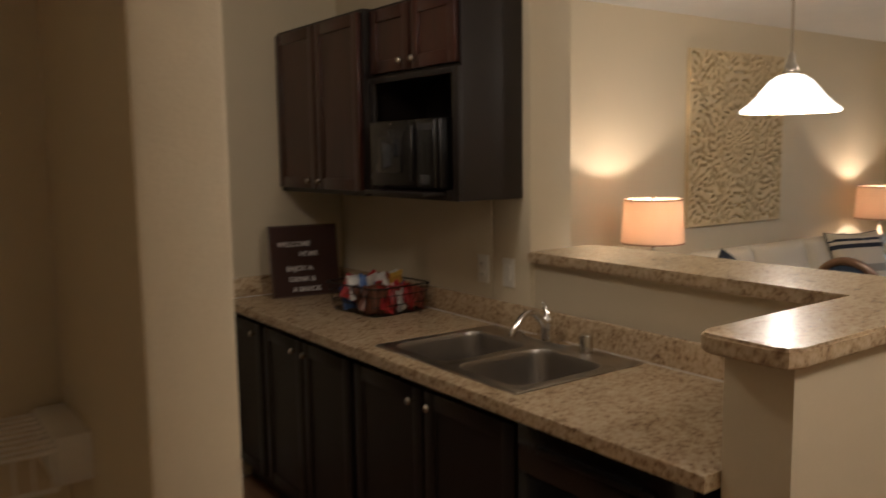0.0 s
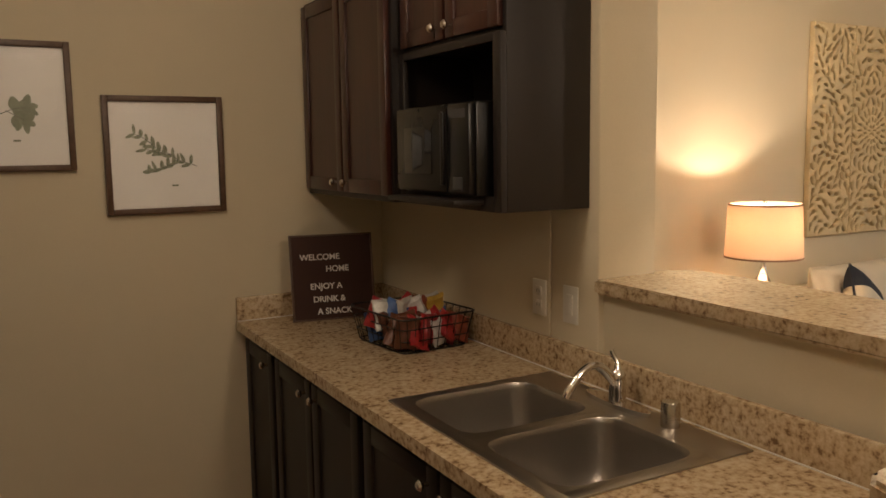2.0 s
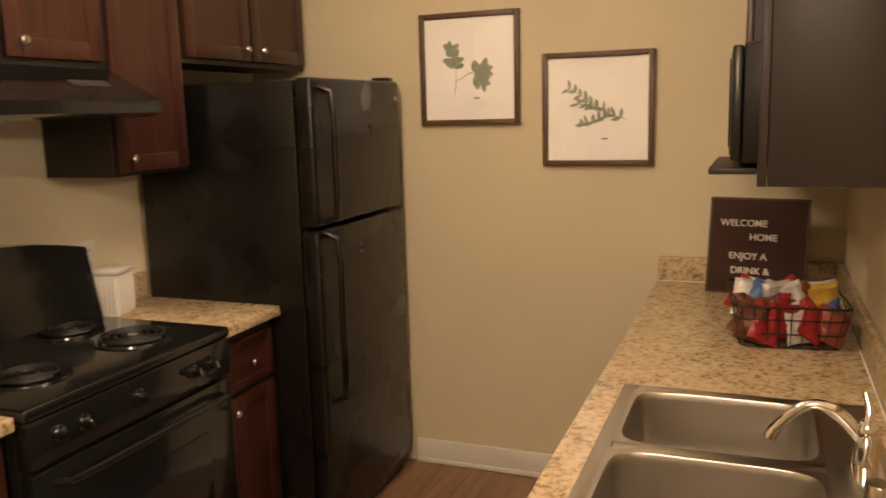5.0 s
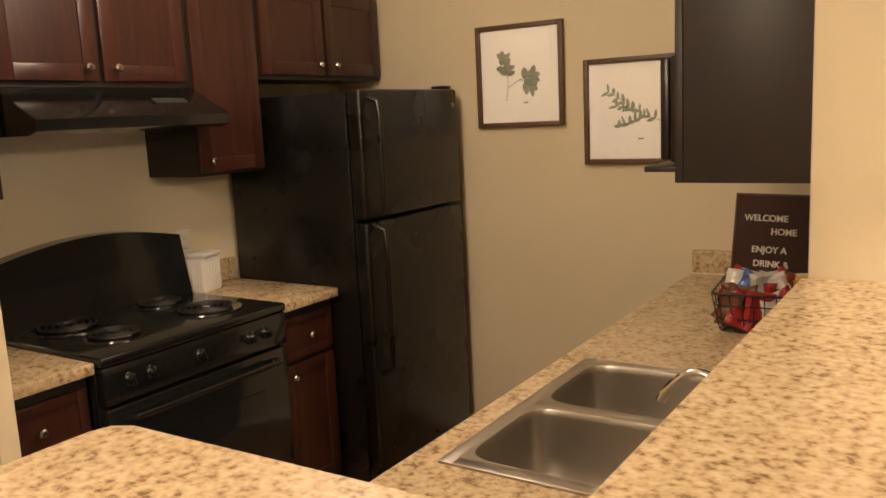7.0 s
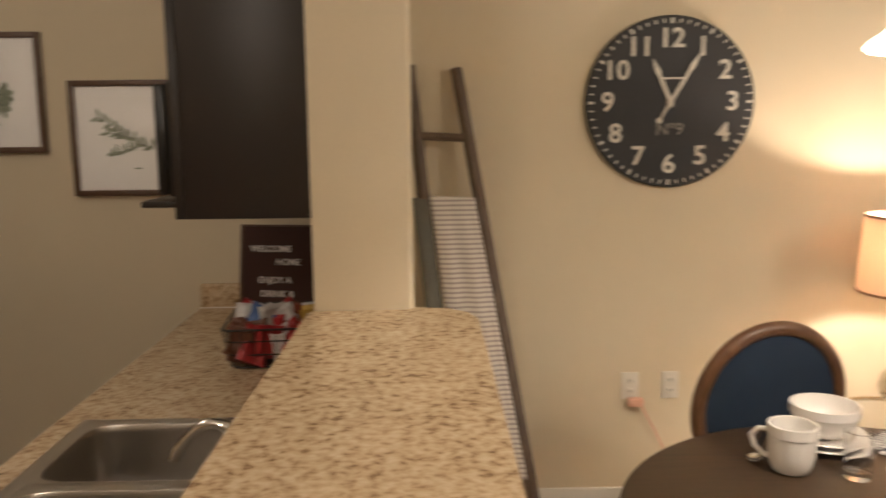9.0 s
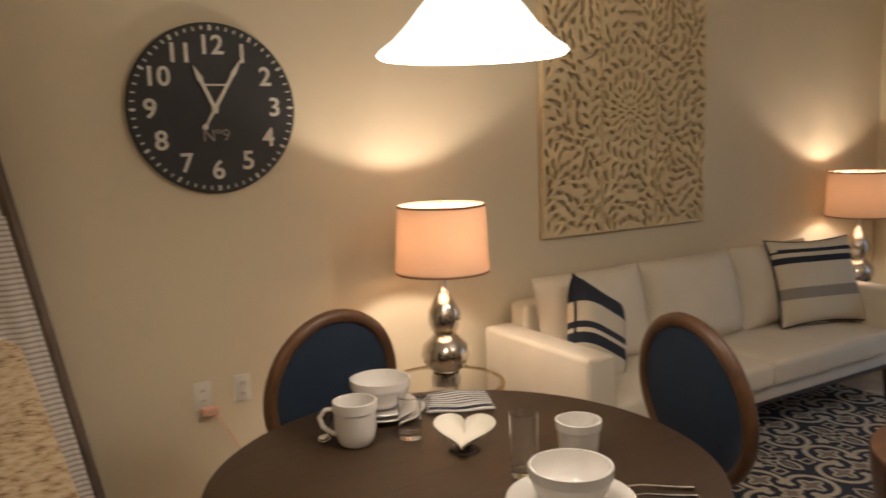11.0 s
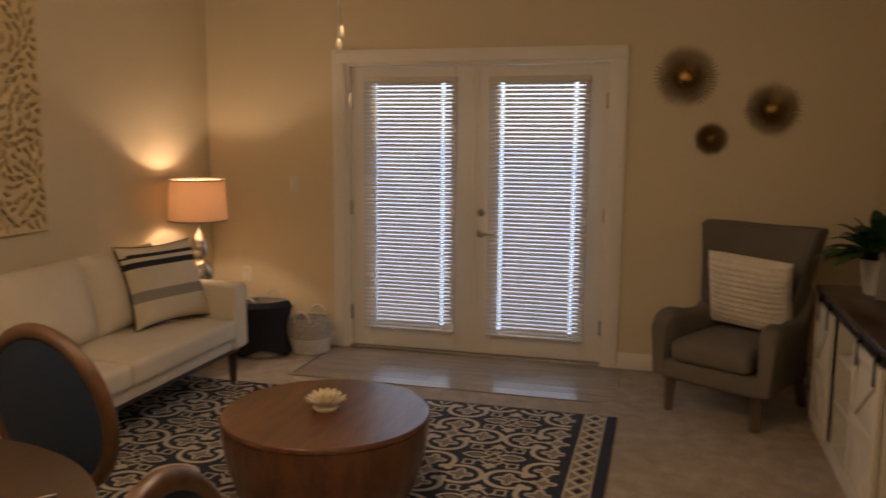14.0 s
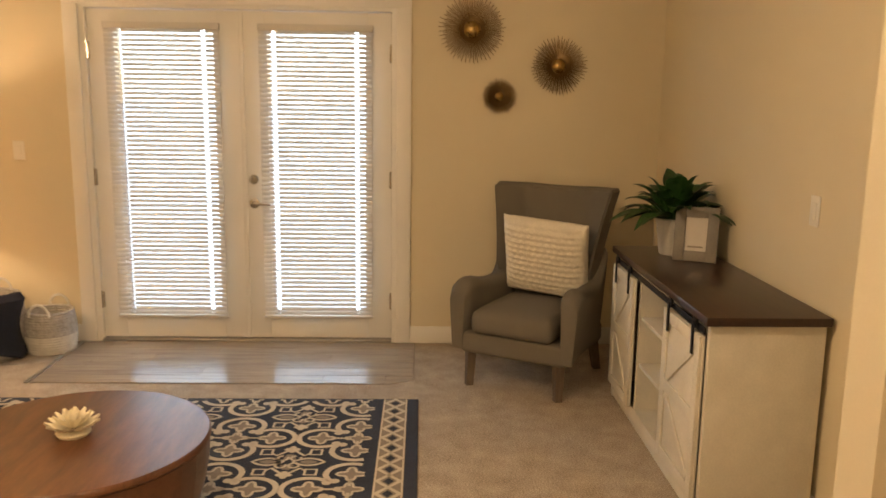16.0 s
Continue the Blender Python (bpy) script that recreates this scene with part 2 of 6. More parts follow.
NAPKIN = stripes("striped_napkin_cloth", (0.72, 0.70, 0.67), (0.06, 0.06, 0.09), 1, 48, 0.42)
RUGNAVY = surface("navy_rug_pile", (0.021, 0.026, 0.043), 0.95, var=0.3, scale=14, fine=320, bump=0.6)
RUGCREAM = surface("cream_rug_pile", (0.56, 0.49, 0.38), 0.95, var=0.12, scale=20, fine=320, bump=0.6)
RUGTAUPE = surface("taupe_rug_pile", (0.24, 0.20, 0.16), 0.95, var=0.15, scale=20, fine=320, bump=0.6)
PETAL = surface("cream_shell_petal", (0.76, 0.68, 0.50), 0.5, var=0.08, bump=0.05)
BASKET = surface("grey_white_rope", (0.42, 0.39, 0.35), 0.95, var=0.35, scale=40, fine=160, bump=0.7)
ROPEWHITE = surface("white_rope", (0.66, 0.62, 0.55), 0.95, var=0.15, scale=30, fine=160, bump=0.7)
NAVYTHROW = surface("navy_knit_throw", (0.010, 0.012, 0.020), 0.95, var=0.3, scale=20, fine=140, bump=0.8)
CONSOLETOP = wood("dark_walnut_top", (0.013, 0.006, 0.004), (0.040, 0.018, 0.011), (1, 14, 8), 0.34, 3, 0.2)
IRON = surface("black_iron", (0.015, 0.015, 0.016), 0.45, 0.7, bump=0.05)
POT = surface("white_planter", (0.74, 0.70, 0.62), 0.45, var=0.04, bump=0.02)
SOIL = surface("potting_soil", (0.04, 0.028, 0.02), 0.95, var=0.4, fine=90, bump=0.8)
LEAF = surface("dark_green_leaf", (0.022, 0.075, 0.018), 0.35, var=0.45, scale=18, fine=60, bump=0.05)
GREYFRAME = surface("grey_wood_photo_frame", (0.20, 0.18, 0.155), 0.55, var=0.15, scale=14, bump=0.1)
GOLD = surface("aged_brass", (0.46, 0.30, 0.11), 0.28, 1.0, var=0.2, scale=20, bump=0.08)
BRONZE = surface("bronze_spike", (0.19, 0.12, 0.05), 0.4, 0.8, var=0.3, bump=0.05)
SLAT = shade_cloth("white_blind_slat", (0.70, 0.67, 0.62), 0.035)
GREYMETAL = surface("aluminium_threshold", (0.40, 0.38, 0.35), 0.4, 0.9, bump=0.05)
PLATE = surface("white_plastic_plate", (0.76, 0.72, 0.63), 0.4, var=0.02, bump=0)
PEACH = surface("peach_plastic", (0.72, 0.42, 0.30), 0.5, bump=0)
PATIO = surface("patio_concrete", (0.36, 0.35, 0.33), 0.85, var=0.2, scale=2, fine=70, bump=0.3)
SNACKS = [surface("snack_foil", c, 0.3, 0.1, var=0.3, scale=28, fine=90, bump=0.3) for c in
          ((0.34, 0.022, 0.024), (0.06, 0.12, 0.30), (0.55, 0.35, 0.06), (0.24, 0.055, 0.03), (0.55, 0.52, 0.47), (0.13, 0.045, 0.022), (0.62, 0.60, 0.57))]

# ---- building helpers ----


def box(bm, x0, x1, y0, y1, z0, z1, bevel=0.0, seg=2):
    r = bmesh.ops.create_cube(bm, size=1, matrix=Matrix.Translation(((x0 + x1) / 2, (y0 + y1) / 2, (z0 + z1) / 2)) @ Matrix.Diagonal((abs(x1 - x0), abs(y1 - y0), abs(z1 - z0), 1)))
    if bevel:
        edges = {e for v in r["verts"] for e in v.link_edges}
        bmesh.ops.bevel(bm, geom=list(edges), offset=bevel, segments=seg, affect="EDGES", profile=0.5)
    return bm


def boxed(*a, **k):
    return box(bmesh.new(), *a, **k)


def lathe(bm, profile, seg=40, at=(0, 0, 0), closed=False):
    """Turn a profile of (radius, height) about the upright axis."""
    rings = []
    for r, z in profile:
        if r < 1e-5:
            rings.append([bm.verts.new((at[0], at[1], at[2] + z))])
        else:
            rings.append([bm.verts.new((at[0] + r * math.cos(2 * math.pi * i / seg), at[1] + r * math.sin(2 * math.pi * i / seg), at[2] + z)) for i in range(seg)])
    for a, b in zip(rings, rings[1:] + (rings[:1] if closed else [])):
        for i in range(seg):
            j = (i + 1) % seg
            q = [a[i % len(a)], a[j % len(a)], b[j % len(b)], b[i % len(b)]]
            q = list(dict.fromkeys(q))
            if len(q) > 2:
                bm.faces.new(q)
    return bm


def tube(bm, pts, r, seg=8, closed=False):
    """A round bar along points; r may be a number or one radius per point."""
    pts = [Vector(p) for p in pts]
    n = len(pts)
    rings = []
    up = None
    for i, p in enumerate(pts):
        a = pts[i - 1] if (i or closed) else p
        b = pts[(i + 1) % n] if (i < n - 1 or closed) else p
        d = (b - a).normalized()
        if up is None:
            up = Vector((0, 0, 1)) if abs(d.z) < 0.9 else Vector((1, 0, 0))
        s = d.cross(up).normalized()
        up = s.cross(d).normalized()
        rad = r[i] if isinstance(r, (list, tuple)) else r
        rings.append([bm.verts.new(p + rad * (math.cos(2 * math.pi * k / seg) * s + math.sin(2 * math.pi * k / seg) * up)) for k in range(seg)])
    for i in range(n if closed else n - 1):
        a, b = rings[i], rings[(i + 1) % n]
        for k in range(seg):
            bm.faces.new((a[k], a[(k + 1) % seg], b[(k + 1) % seg], b[k]))
    if not closed:
        bm.faces.new(rings[0][::-1])
        bm.faces.new(rings[-1])
    return bm


def prism(bm, outline, z0, z1):
    """An outline in x and y, drawn up from z0 to z1."""
    lo = [bm.verts.new((x, y, z0)) for x, y in outline]
    hi = [bm.verts.new((x, y, z1)) for x, y in outline]
    bm.faces.new(lo[::-1])
    bm.faces.new(hi)
    for i in range(len(lo)):
        j = (i + 1) % len(lo)
        bm.faces.new((lo[i], lo[j], hi[j], hi[i]))
    return bm


def turned(bm, m):
    bmesh.ops.transform(bm, matrix=m, verts=bm.verts)
    return bm


def mesh_of(name, bm, material, smooth=True):
    bmesh.ops.recalc_face_normals(bm, faces=bm.faces)
    me = bpy.data.meshes.new(name)
    bm.to_mesh(me)
    bm.free()
    me.materials.append(material)
    if smooth:
        me.shade_smooth()
        me.set_sharp_from_angle(angle=radians(38))
    return me


def part(name, bm, material, parent=None, label=""):
    ob = new(name, mesh_of(name, bm, material))
    ob.parent = parent
    if label:
        ob["label"] = label
    return ob


def thing(name, m, label, category, group="", kind=""):
    ob = new(name)
    ob.empty_display_size = 0.1
    ob.matrix_world = m
    return tagged(ob, label, category, group, kind)


def structure(name, bm, material, label, category):
    return tagged(part(name, bm, material), label, category, kind="structure")


def lettering(name, body, size, material, parent, m, depth=0.001, bold=0.0):
    cu = bpy.data.curves.new(name, "FONT")
    cu.body, cu.size, cu.align_x, cu.align_y, cu.extrude = body, size, "CENTER", "CENTER", depth
    cu.offset = bold
    tmp = bpy.data.objects.new(name, cu)
    scene.collection.objects.link(tmp)
    me = bpy.data.meshes.new_from_object(tmp.evaluated_get(bpy.context.evaluated_depsgraph_get()))
    bpy.data.objects.remove(tmp)
    me.materials.clear()
    me.materials.append(material)
    ob = new(name, me)
    ob.parent = parent
    ob.matrix_local = m
    return ob


def cushion(bm, w, h, t, pinch=0.12, n=14):
    """A stuffed square cushion, standing in x and z, its thickness along y."""
    sides = []
    for s in (-1, 1):
        grid = []
        for i in range(n + 1):
            row = []
            for j in range(n + 1):
                u, v = 2 * i / n - 1, 2 * j / n - 1
                puff = ((1 - u ** 4) * (1 - v ** 4)) ** 0.5
                sx = 1 - pinch * (1 - abs(v) ** 2) * abs(u) ** 3 * 0.5
                sz = 1 - pinch * (1 - abs(u) ** 2) * abs(v) ** 3 * 0.5
                row.append((u * w / 2 * sx, s * (t / 2 * puff + 0.004), v * h / 2 * sz))
            grid.append(row)
        sides.append([[bm.verts.new(p) for p in row] for row in grid])
    for g in sides:
        for i in range(n):
            for j in range(n):
                bm.faces.new((g[i][j], g[i + 1][j], g[i + 1][j + 1], g[i][j + 1]))
    a, b = sides
    rim = [(i, 0) for i in range(n)] + [(n, j) for j in range(n)] + [(i, n) for i in range(n, 0, -1)] + [(0, j) for j in range(n, 0, -1)]
    for k in range(len(rim)):
        p, q = rim[k], rim[(k + 1) % len(rim)]
        bm.faces.new((a[p[0]][p[1]], a[q[0]][q[1]], b[q[0]][q[1]], b[p[0]][p[1]]))
    return bm


def rounded_slab(bm, x0, x1, y0, y1, z0, z1, puff=0.03, r=0.03):
    """A stuffed seat cushion."""
    box(bm, x0, x1, y0, y1, z0, z1, r, 4)
    bmesh.ops.subdivide_edges(bm, edges=[e for e in bm.edges if e.calc_length() > 0.12], cuts=8, use_grid_fill=True)
    cx, cy, cz = (x0 + x1) / 2, (y0 + y1) / 2, (z0 + z1) / 2
    for v in bm.verts:
        u, w = 2 * (v.co.x - cx) / (x1 - x0), 2 * (v.co.y - cy) / (y1 - y0)
        k = max(0, 1 - u ** 4) * max(0, 1 - w ** 4)
        if v.co.z > cz:
            v.co.z += puff * k
    return bm

# ---- the rooms ----
NORTH, EAST, SOUTH, WEST, TOP = 3.5, 5.22, -1.15, -3.1, 2.56
BAR = 1.225
structure("floor", boxed(-4.12, 5.36, -2.72, 3.62, -0.12, -0.012), PATIO, "plain concrete slab under the floor coverings", "floor slab")
structure("carpet", boxed(-0.375, EAST, -2.6, NORTH, -0.012, 0.0), CARPET, "beige cut-pile wall-to-wall carpet", "carpet")
structure("kitchen_floor", boxed(-4.0, -0.376, -2.6, NORTH, -0.012, -0.004), KVINYL, "brown wood-look vinyl kitchen floor", "floor")
structure("ceiling", boxed(-4.12, 5.36, -2.72, 3.62, TOP, TOP + 0.12), CEIL, "off-white textured flat ceiling", "ceiling")
structure("wall_north", boxed(-3.22, 5.36, NORTH, NORTH + 0.12, 0, TOP), WALL, "cream painted wall behind kitchen and sofa", "wall")
structure("wall_west", boxed(WEST - 0.12, WEST, 1.17, NORTH, 0, TOP), WALL, "cream painted wall behind the stove", "wall")
structure("wall_south", boxed(1.87, EAST, SOUTH - 0.12, SOUTH, 0, TOP), WALL, "cream painted wall behind the console", "wall")
structure("wall_hall_end", boxed(1.72, 1.87, -2.6, -0.64, 0, TOP), WALL, "cream painted wall end beside the hall", "wall")
structure("wall_hall_south", boxed(-4.0, 1.72, -2.72, -2.6, 0, TOP), WALL, "cream painted wall of the hall", "wall")
structure("wall_hall_west", boxed(-4.12, -4.0, -2.6, 1.17, 0, TOP), WALL, "cream painted wall at the hall's end", "wall")
b = bmesh.new()
box(b, EAST, EAST + 0.14, -1.27, 0.48, 0, TOP)
box(b, EAST, EAST + 0.14, 2.39, NORTH, 0, TOP)
box(b, EAST, EAST + 0.14, 0.48, 2.39, 2.09, TOP)
structure("wall_east", b, WALL, "cream painted wall with the patio doors", "wall")
b = bmesh.new()
box(b, -4.0, -2.295, 1.12, 1.17, 0, TOP)
box(b, -2.41, -2.295, 0.63, 1.12, 0, TOP, 0.012)
box(b, -4.0, -2.41, 0.90, 1.12, 2.2, TOP)
structure("wall_closet", b, WALL, "cream painted wall round a shallow open closet", "wall")
b = bmesh.new()
box(b, -0.575, -0.355, 2.017, 2.25, 0, TOP, 0.012)
box(b, -0.575, -0.455, 2.25, NORTH, 0, TOP)
structure("wall_partition", b, WALL, "cream painted wall between kitchen and dining room", "wall")
b = bmesh.new()
box(b, -0.555, -0.375, 0.56, 2.017, 0, BAR - 0.04)
box(b, -1.19, -0.555, 0.56, 0.72, 0, BAR - 0.04)
structure("wall_breakfast_bar", b, WALL, "cream painted half-height wall under the breakfast bar", "half wall")


def bar_top():
    """The raised L-shaped bar with a rounded front edge."""
    b = bmesh.new()
    out = [(-0.59, 2.016), (-0.59, 0.757), (-1.215, 0.757), (-1.245, 0.74), (-1.255, 0.71), (-1.255, 0.57), (-1.245, 0.54), (-1.215, 0.525),
           (-0.30, 0.525), (-0.24, 0.545), (-0.215, 0.60), (-0.21, 0.68), (-0.21, 1.93), (-0.225, 1.985), (-0.27, 2.03), (-0.354, 2.045), (-0.354, 2.016)]
    prism(b, out, BAR - 0.042, BAR)
    e = [e for e in b.edges if abs(e.verts[0].co.z - e.verts[1].co.z) < 1e-5]
    bmesh.ops.bevel(b, geom=e, offset=0.006, segments=2, affect="EDGES")
    return b


tagged(part("bar_top", bar_top(), GRANITE), "speckled tan laminate raised breakfast bar top", "bar counter")

b = bmesh.new()
for x0, x1, y0, y1 in ((-2.32, -1.245, NORTH - 0.014, NORTH), (-0.455, EAST, NORTH - 0.014, NORTH), (1.87, EAST - 0.014, SOUTH, SOUTH + 0.014)):
    box(b, x0, x1, y0, y1, 0, 0.112, 0.004)
    box(b, x0, x1, y0 - 0.006 if y0 > 0 else y0, y1 if y0 > 0 else y1 + 0.006, 0, 0.022, 0.004)
box(b, EAST - 0.014, EAST, SOUTH + 0.014, 0.395, 0, 0.112, 0.004)
box(b, EAST - 0.014, EAST, 2.48, NORTH - 0.014, 0, 0.112, 0.004)
box(b, -0.455, -0.441, 2.25, NORTH - 0.014, 0, 0.112, 0.004)
structure("baseboard", b, WHITE, "white painted baseboard along the walls", "baseboard")
# closet shelf
shelf = thing("closet_shelf", pose(-2.72, 1.0, 1.2), "white wire shelf in the open closet", "shelf")
b = bmesh.new()
for i in range(9):
    tube(b, [(-0.3, -0.1 + 0.025 * i, 0.0), (0.26, -0.1 + 0.025 * i, 0.0)], 0.003, 6)
for i in range(24):
    tube(b, [(-0.3 + 0.024 * i, -0.1, 0), (-0.3 + 0.024 * i, -0.1, -0.055)], 0.002, 5)
tube(b, [(-0.3, -0.1, -0.055), (0.26, -0.1, -0.055)], 0.004, 6)
part("wire_rack", b, WHITE, shelf)
part("bracket", boxed(0.26, 0.318, -0.08, 0.1, -0.06, 0.012, 0.004), WHITE, shelf, "white plastic end bracket")

# ---- patio doors ----
b = bmesh.new()
box(b, EAST - 0.022, EAST, 0.395, 0.485, 0, 2.178, 0.005)
box(b, EAST - 0.022, EAST, 2.388, 2.478, 0, 2.178, 0.005)
box(b, EAST - 0.024, EAST, 0.395, 2.478, 2.088, 2.178, 0.005)
structure("trim", b, WHITE, "white painted door casing", "door casing")
b = bmesh.new()
box(b, EAST, EAST + 0.14, 0.48, 0.515, 0, 2.09)
box(b, EAST, EAST + 0.14, 2.355, 2.39, 0, 2.09)
box(b, EAST, EAST + 0.14, 0.515, 2.355, 2.068, 2.09)
structure("door_jamb", b, WHITE, "white painted door jamb", "door jamb")
structure("threshold", boxed(EAST - 0.02, EAST + 0.14, 0.515, 2.355, 0.0, 0.018, 0.004), GREYMETAL, "dull aluminium threshold under the patio doors", "threshold")


def slat_mesh(w):
    """One blind slat, slightly bowed, with two cord holes."""
    b = bmesh.new()
    xs = [-w / 2, -w * 0.365 - 0.011, -w * 0.365 + 0.011, w * 0.365 - 0.011, w * 0.365 + 0.011, w / 2]
    ys = [-0.0125, -0.006, 0.006, 0.0125]
    vs = [[b.verts.new((y, x, 0.0022 * (1 - (y / 0.0125) ** 2))) for y in ys] for x in xs]
    for i in range(5):
        for j in range(3):
            if not (i in (1, 3) and j == 1):
                b.faces.new((vs[i][j], vs[i + 1][j], vs[i + 1][j + 1], vs[i][j + 1]))
    return mesh_of("slat", b, SLAT)


def patio_door(name, y0, y1, handle_side, label):
    d = thing(name, pose(EAST + 0.03, (y0 + y1) / 2, 0), label, "patio door", kind="structure")
    w = y1 - y0
    b = bmesh.new()
    gw = 0.315
    box(b, 0, 0.045, -w / 2, -gw, 0.022, 2.062, 0.003)
    box(b, 0, 0.045, gw, w / 2, 0.022, 2.062, 0.003)
    box(b, 0, 0.045, -gw, gw, 0.022, 0.17, 0.003)
    box(b, 0, 0.045, -gw, gw, 1.96, 2.062, 0.003)
    part("door_frame", b, WHITE, d)
    p = part("pane", boxed(0.018, 0.026, -gw, gw, 0.17, 1.96), PANE, d)
    p.visible_shadow = False
    b = bmesh.new()
    for s in (-1, 1):
        box(b, -0.012, 0, s * gw - 0.018, s * gw + 0.018, 0.15, 1.98, 0.004)
    box(b, -0.012, 0, -gw + 0.018, gw - 0.018, 0.15, 0.185, 0.004)
    box(b, -0.012, 0, -gw + 0.018, gw - 0.018, 1.945, 1.98, 0.004)
    part("glazing_bead", b, WHITE, d)
    for z in (0.27, 1.05, 1.82):
        s = -handle_side
        b = boxed(-0.016, 0.002, s * w / 2 - 0.012, s * w / 2 + 0.012, z - 0.05, z + 0.05, 0.003)
        tube(b, [(-0.018, s * w / 2, z - 0.055), (-0.018, s * w / 2, z + 0.055)], 0.008, 8)
        part("hinge", b, NICKEL, d)
    bl = thing("window_blind", pose(EAST - 0.02, (y0 + y1) / 2, 0), "white slatted blind lowered and almost closed", "blind", "blinds on the patio doors")
    bw = 0.69
    part("headrail", boxed(-0.016, 0.022, -bw / 2, bw / 2, 1.945, 1.985, 0.003), SLAT, bl)
    part("bottom_rail", boxed(-0.012, 0.014, -bw / 2, bw / 2, 0.165, 0.182, 0.003), SLAT, bl)
    me = slat_mesh(bw - 0.006)
    n = 62
    for i in range(n):
        o = new("slat", me)
        o.parent = bl
        o.matrix_local = pose(0, 0, 0.198 + i * (1.935 - 0.198) / (n - 1), 0, -64 + random.uniform(-0.6, 0.6), 0)
    for s in (-1, 1):
        part("cord", tube(bmesh.new(), [(-0.012, s * bw * 0.365, 0.18), (-0.012, s * bw * 0.365, 1.95)], 0.0012, 5), SLAT, bl)
    return d


d1 = patio_door("door_1", 1.437, 2.353, -1, "white glazed patio door with a lowered blind, closed")
d2 = patio_door("door_2", 0.517, 1.433, 1, "white glazed patio door with lever handle, closed")
part("astragal", boxed(-0.014, 0.0, -0.478, -0.452, 0.022, 2.062, 0.003), WHITE, d1)
b = lathe(bmesh.new(), [(0, 0), (0.03, 0), (0.032, 0.008), (0.014, 0.016), (0.012, 0.04), (0, 0.04)], 20)
turned(b, pose(0, 0.40, 0.895, 0, -90, 0))
tube(b, [(-0.04, 0.40, 0.895), (-0.045, 0.37, 0.895), (-0.045, 0.29, 0.892)], 0.008, 8)
part("lever_handle", b, NICKEL, d2, "brushed nickel lever handle")
part("deadbolt", turned(lathe(bmesh.new(), [(0, 0), (0.03, 0), (0.03, 0.012), (0.02, 0.02), (0, 0.02)], 20), pose(0, 0.40, 1.045, 0, -90, 0)), NICKEL, d2)
structure("ground", boxed(5.36, 160, -80, 80, -0.3, -0.12), PATIO, "pale concrete ground outside the doors", "ground")

# ---- kitchen ----


def shaker_door(name, y0, y1, z0, z1, x, face, material, parent, rail=0.055, t=0.02):
    """A framed cabinet door in the y-z plane whose front lies at x and looks along face."""
    xb, xf, xp = x - face * t, x, x - face * 0.008
    lo, hi = min(xb, xf), max(xb, xf)
    d = part(name, boxed(min(xb, xp), max(xb, xp), y0 + rail, y1 - rail, z0 + rail, z1 - rail), material, parent)
    part("stile", boxed(lo, hi, y0, y0 + rail, z0, z1, 0.003), material, d)
    part("stile", boxed(lo, hi, y1 - rail, y1, z0, z1, 0.003), material, d)
    part("rail", boxed(lo, hi, y0 + rail, y1 - rail, z0, z0 + rail, 0.003), material, d)
    part("rail", boxed(lo, hi, y0 + rail, y1 - rail, z1 - rail, z1, 0.003), material, d)
    return d


def knob_bm(x, y, z, face):
    b = lathe(bmesh.new(), [(0, 0), (0.006, 0), (0.005, 0.012), (0.012, 0.018), (0.0145, 0.024), (0.010, 0.030), (0, 0.031)], 14)
    return turned(b, Matrix.Translation((x, y, z)) @ pose(0, 0, 0, 0, 90 * face, 0))


def cabinet(name, label, x0, x1, y0, y1, z0, z1, face, doors, drawers=(), body=ESPRESSO, front=CHERRY, toe=0.0, knob_high=True, group=""):
    """A cabinet unit. doors: (y0, y1, z0, z1, knob y or None); drawers alike."""
    c = thing(name, pose(0, 0, 0), label, "cabinet", group)
    fx = x1 if face > 0 else x0
    b = bmesh.new()
    ins = fx - face * 0.021
    box(b, min(ins, x0 if face > 0 else x1), max(ins, x0 if face > 0 else x1), y0 + 0.001, y1 - 0.001, z0 + toe, z1)
    if toe:
        t = fx - face * 0.08
        box(b, min(t, x0 if face > 0 else x1), max(t, x0 if face > 0 else x1), y0 + 0.001, y1 - 0.001, z0, z0 + toe)
    part("body", b, body, c)
    for i, (a0, a1, c0, c1, ky) in enumerate(list(doors) + list(drawers)):
        drawer = i >= len(doors)
        d = shaker_door("drawer_front" if drawer else "door", a0, a1, c0, c1, fx, face, front, c, 0.03 if drawer else 0.055)
        if ky is not None:
            kz = (c0 + c1) / 2 if drawer else (c1 - 0.045 if knob_high else c0 + 0.045)
            part("knob", knob_bm(fx, ky, kz, face), NICKEL, d)
    return c


# base units under the sink counter
FX = -1.212
cabinet("base_cabinet", "dark espresso base cabinet beside the wall", FX, -0.576, 3.12, 3.498, 0, 0.876, -1, [(3.14, 3.49, 0.12, 0.84, 3.19)], toe=0.1, front=ESPRESSO, group="base cabinets")
cabinet("base_cabinet", "dark espresso two-door base cabinet", FX, -0.576, 2.30, 3.12, 0, 0.876, -1, [(2.72, 3.10, 0.12, 0.84, 2.765), (2.32, 2.705, 0.12, 0.84, 2.66)], toe=0.1, front=ESPRESSO, group="base cabinets")
cabinet("sink_cabinet", "dark espresso two-door cabinet under the sink", FX, -0.576, 1.36, 2.30, 0, 0.70, -1, [(1.84, 2.28, 0.12, 0.84, 1.885), (1.38, 1.825, 0.12, 0.84, 1.78)], toe=0.1, front=ESPRESSO, group="base cabinets")
dw = thing("dishwasher", pose(0, 0, 0), "black built-in dishwasher under the counter", "dishwasher")
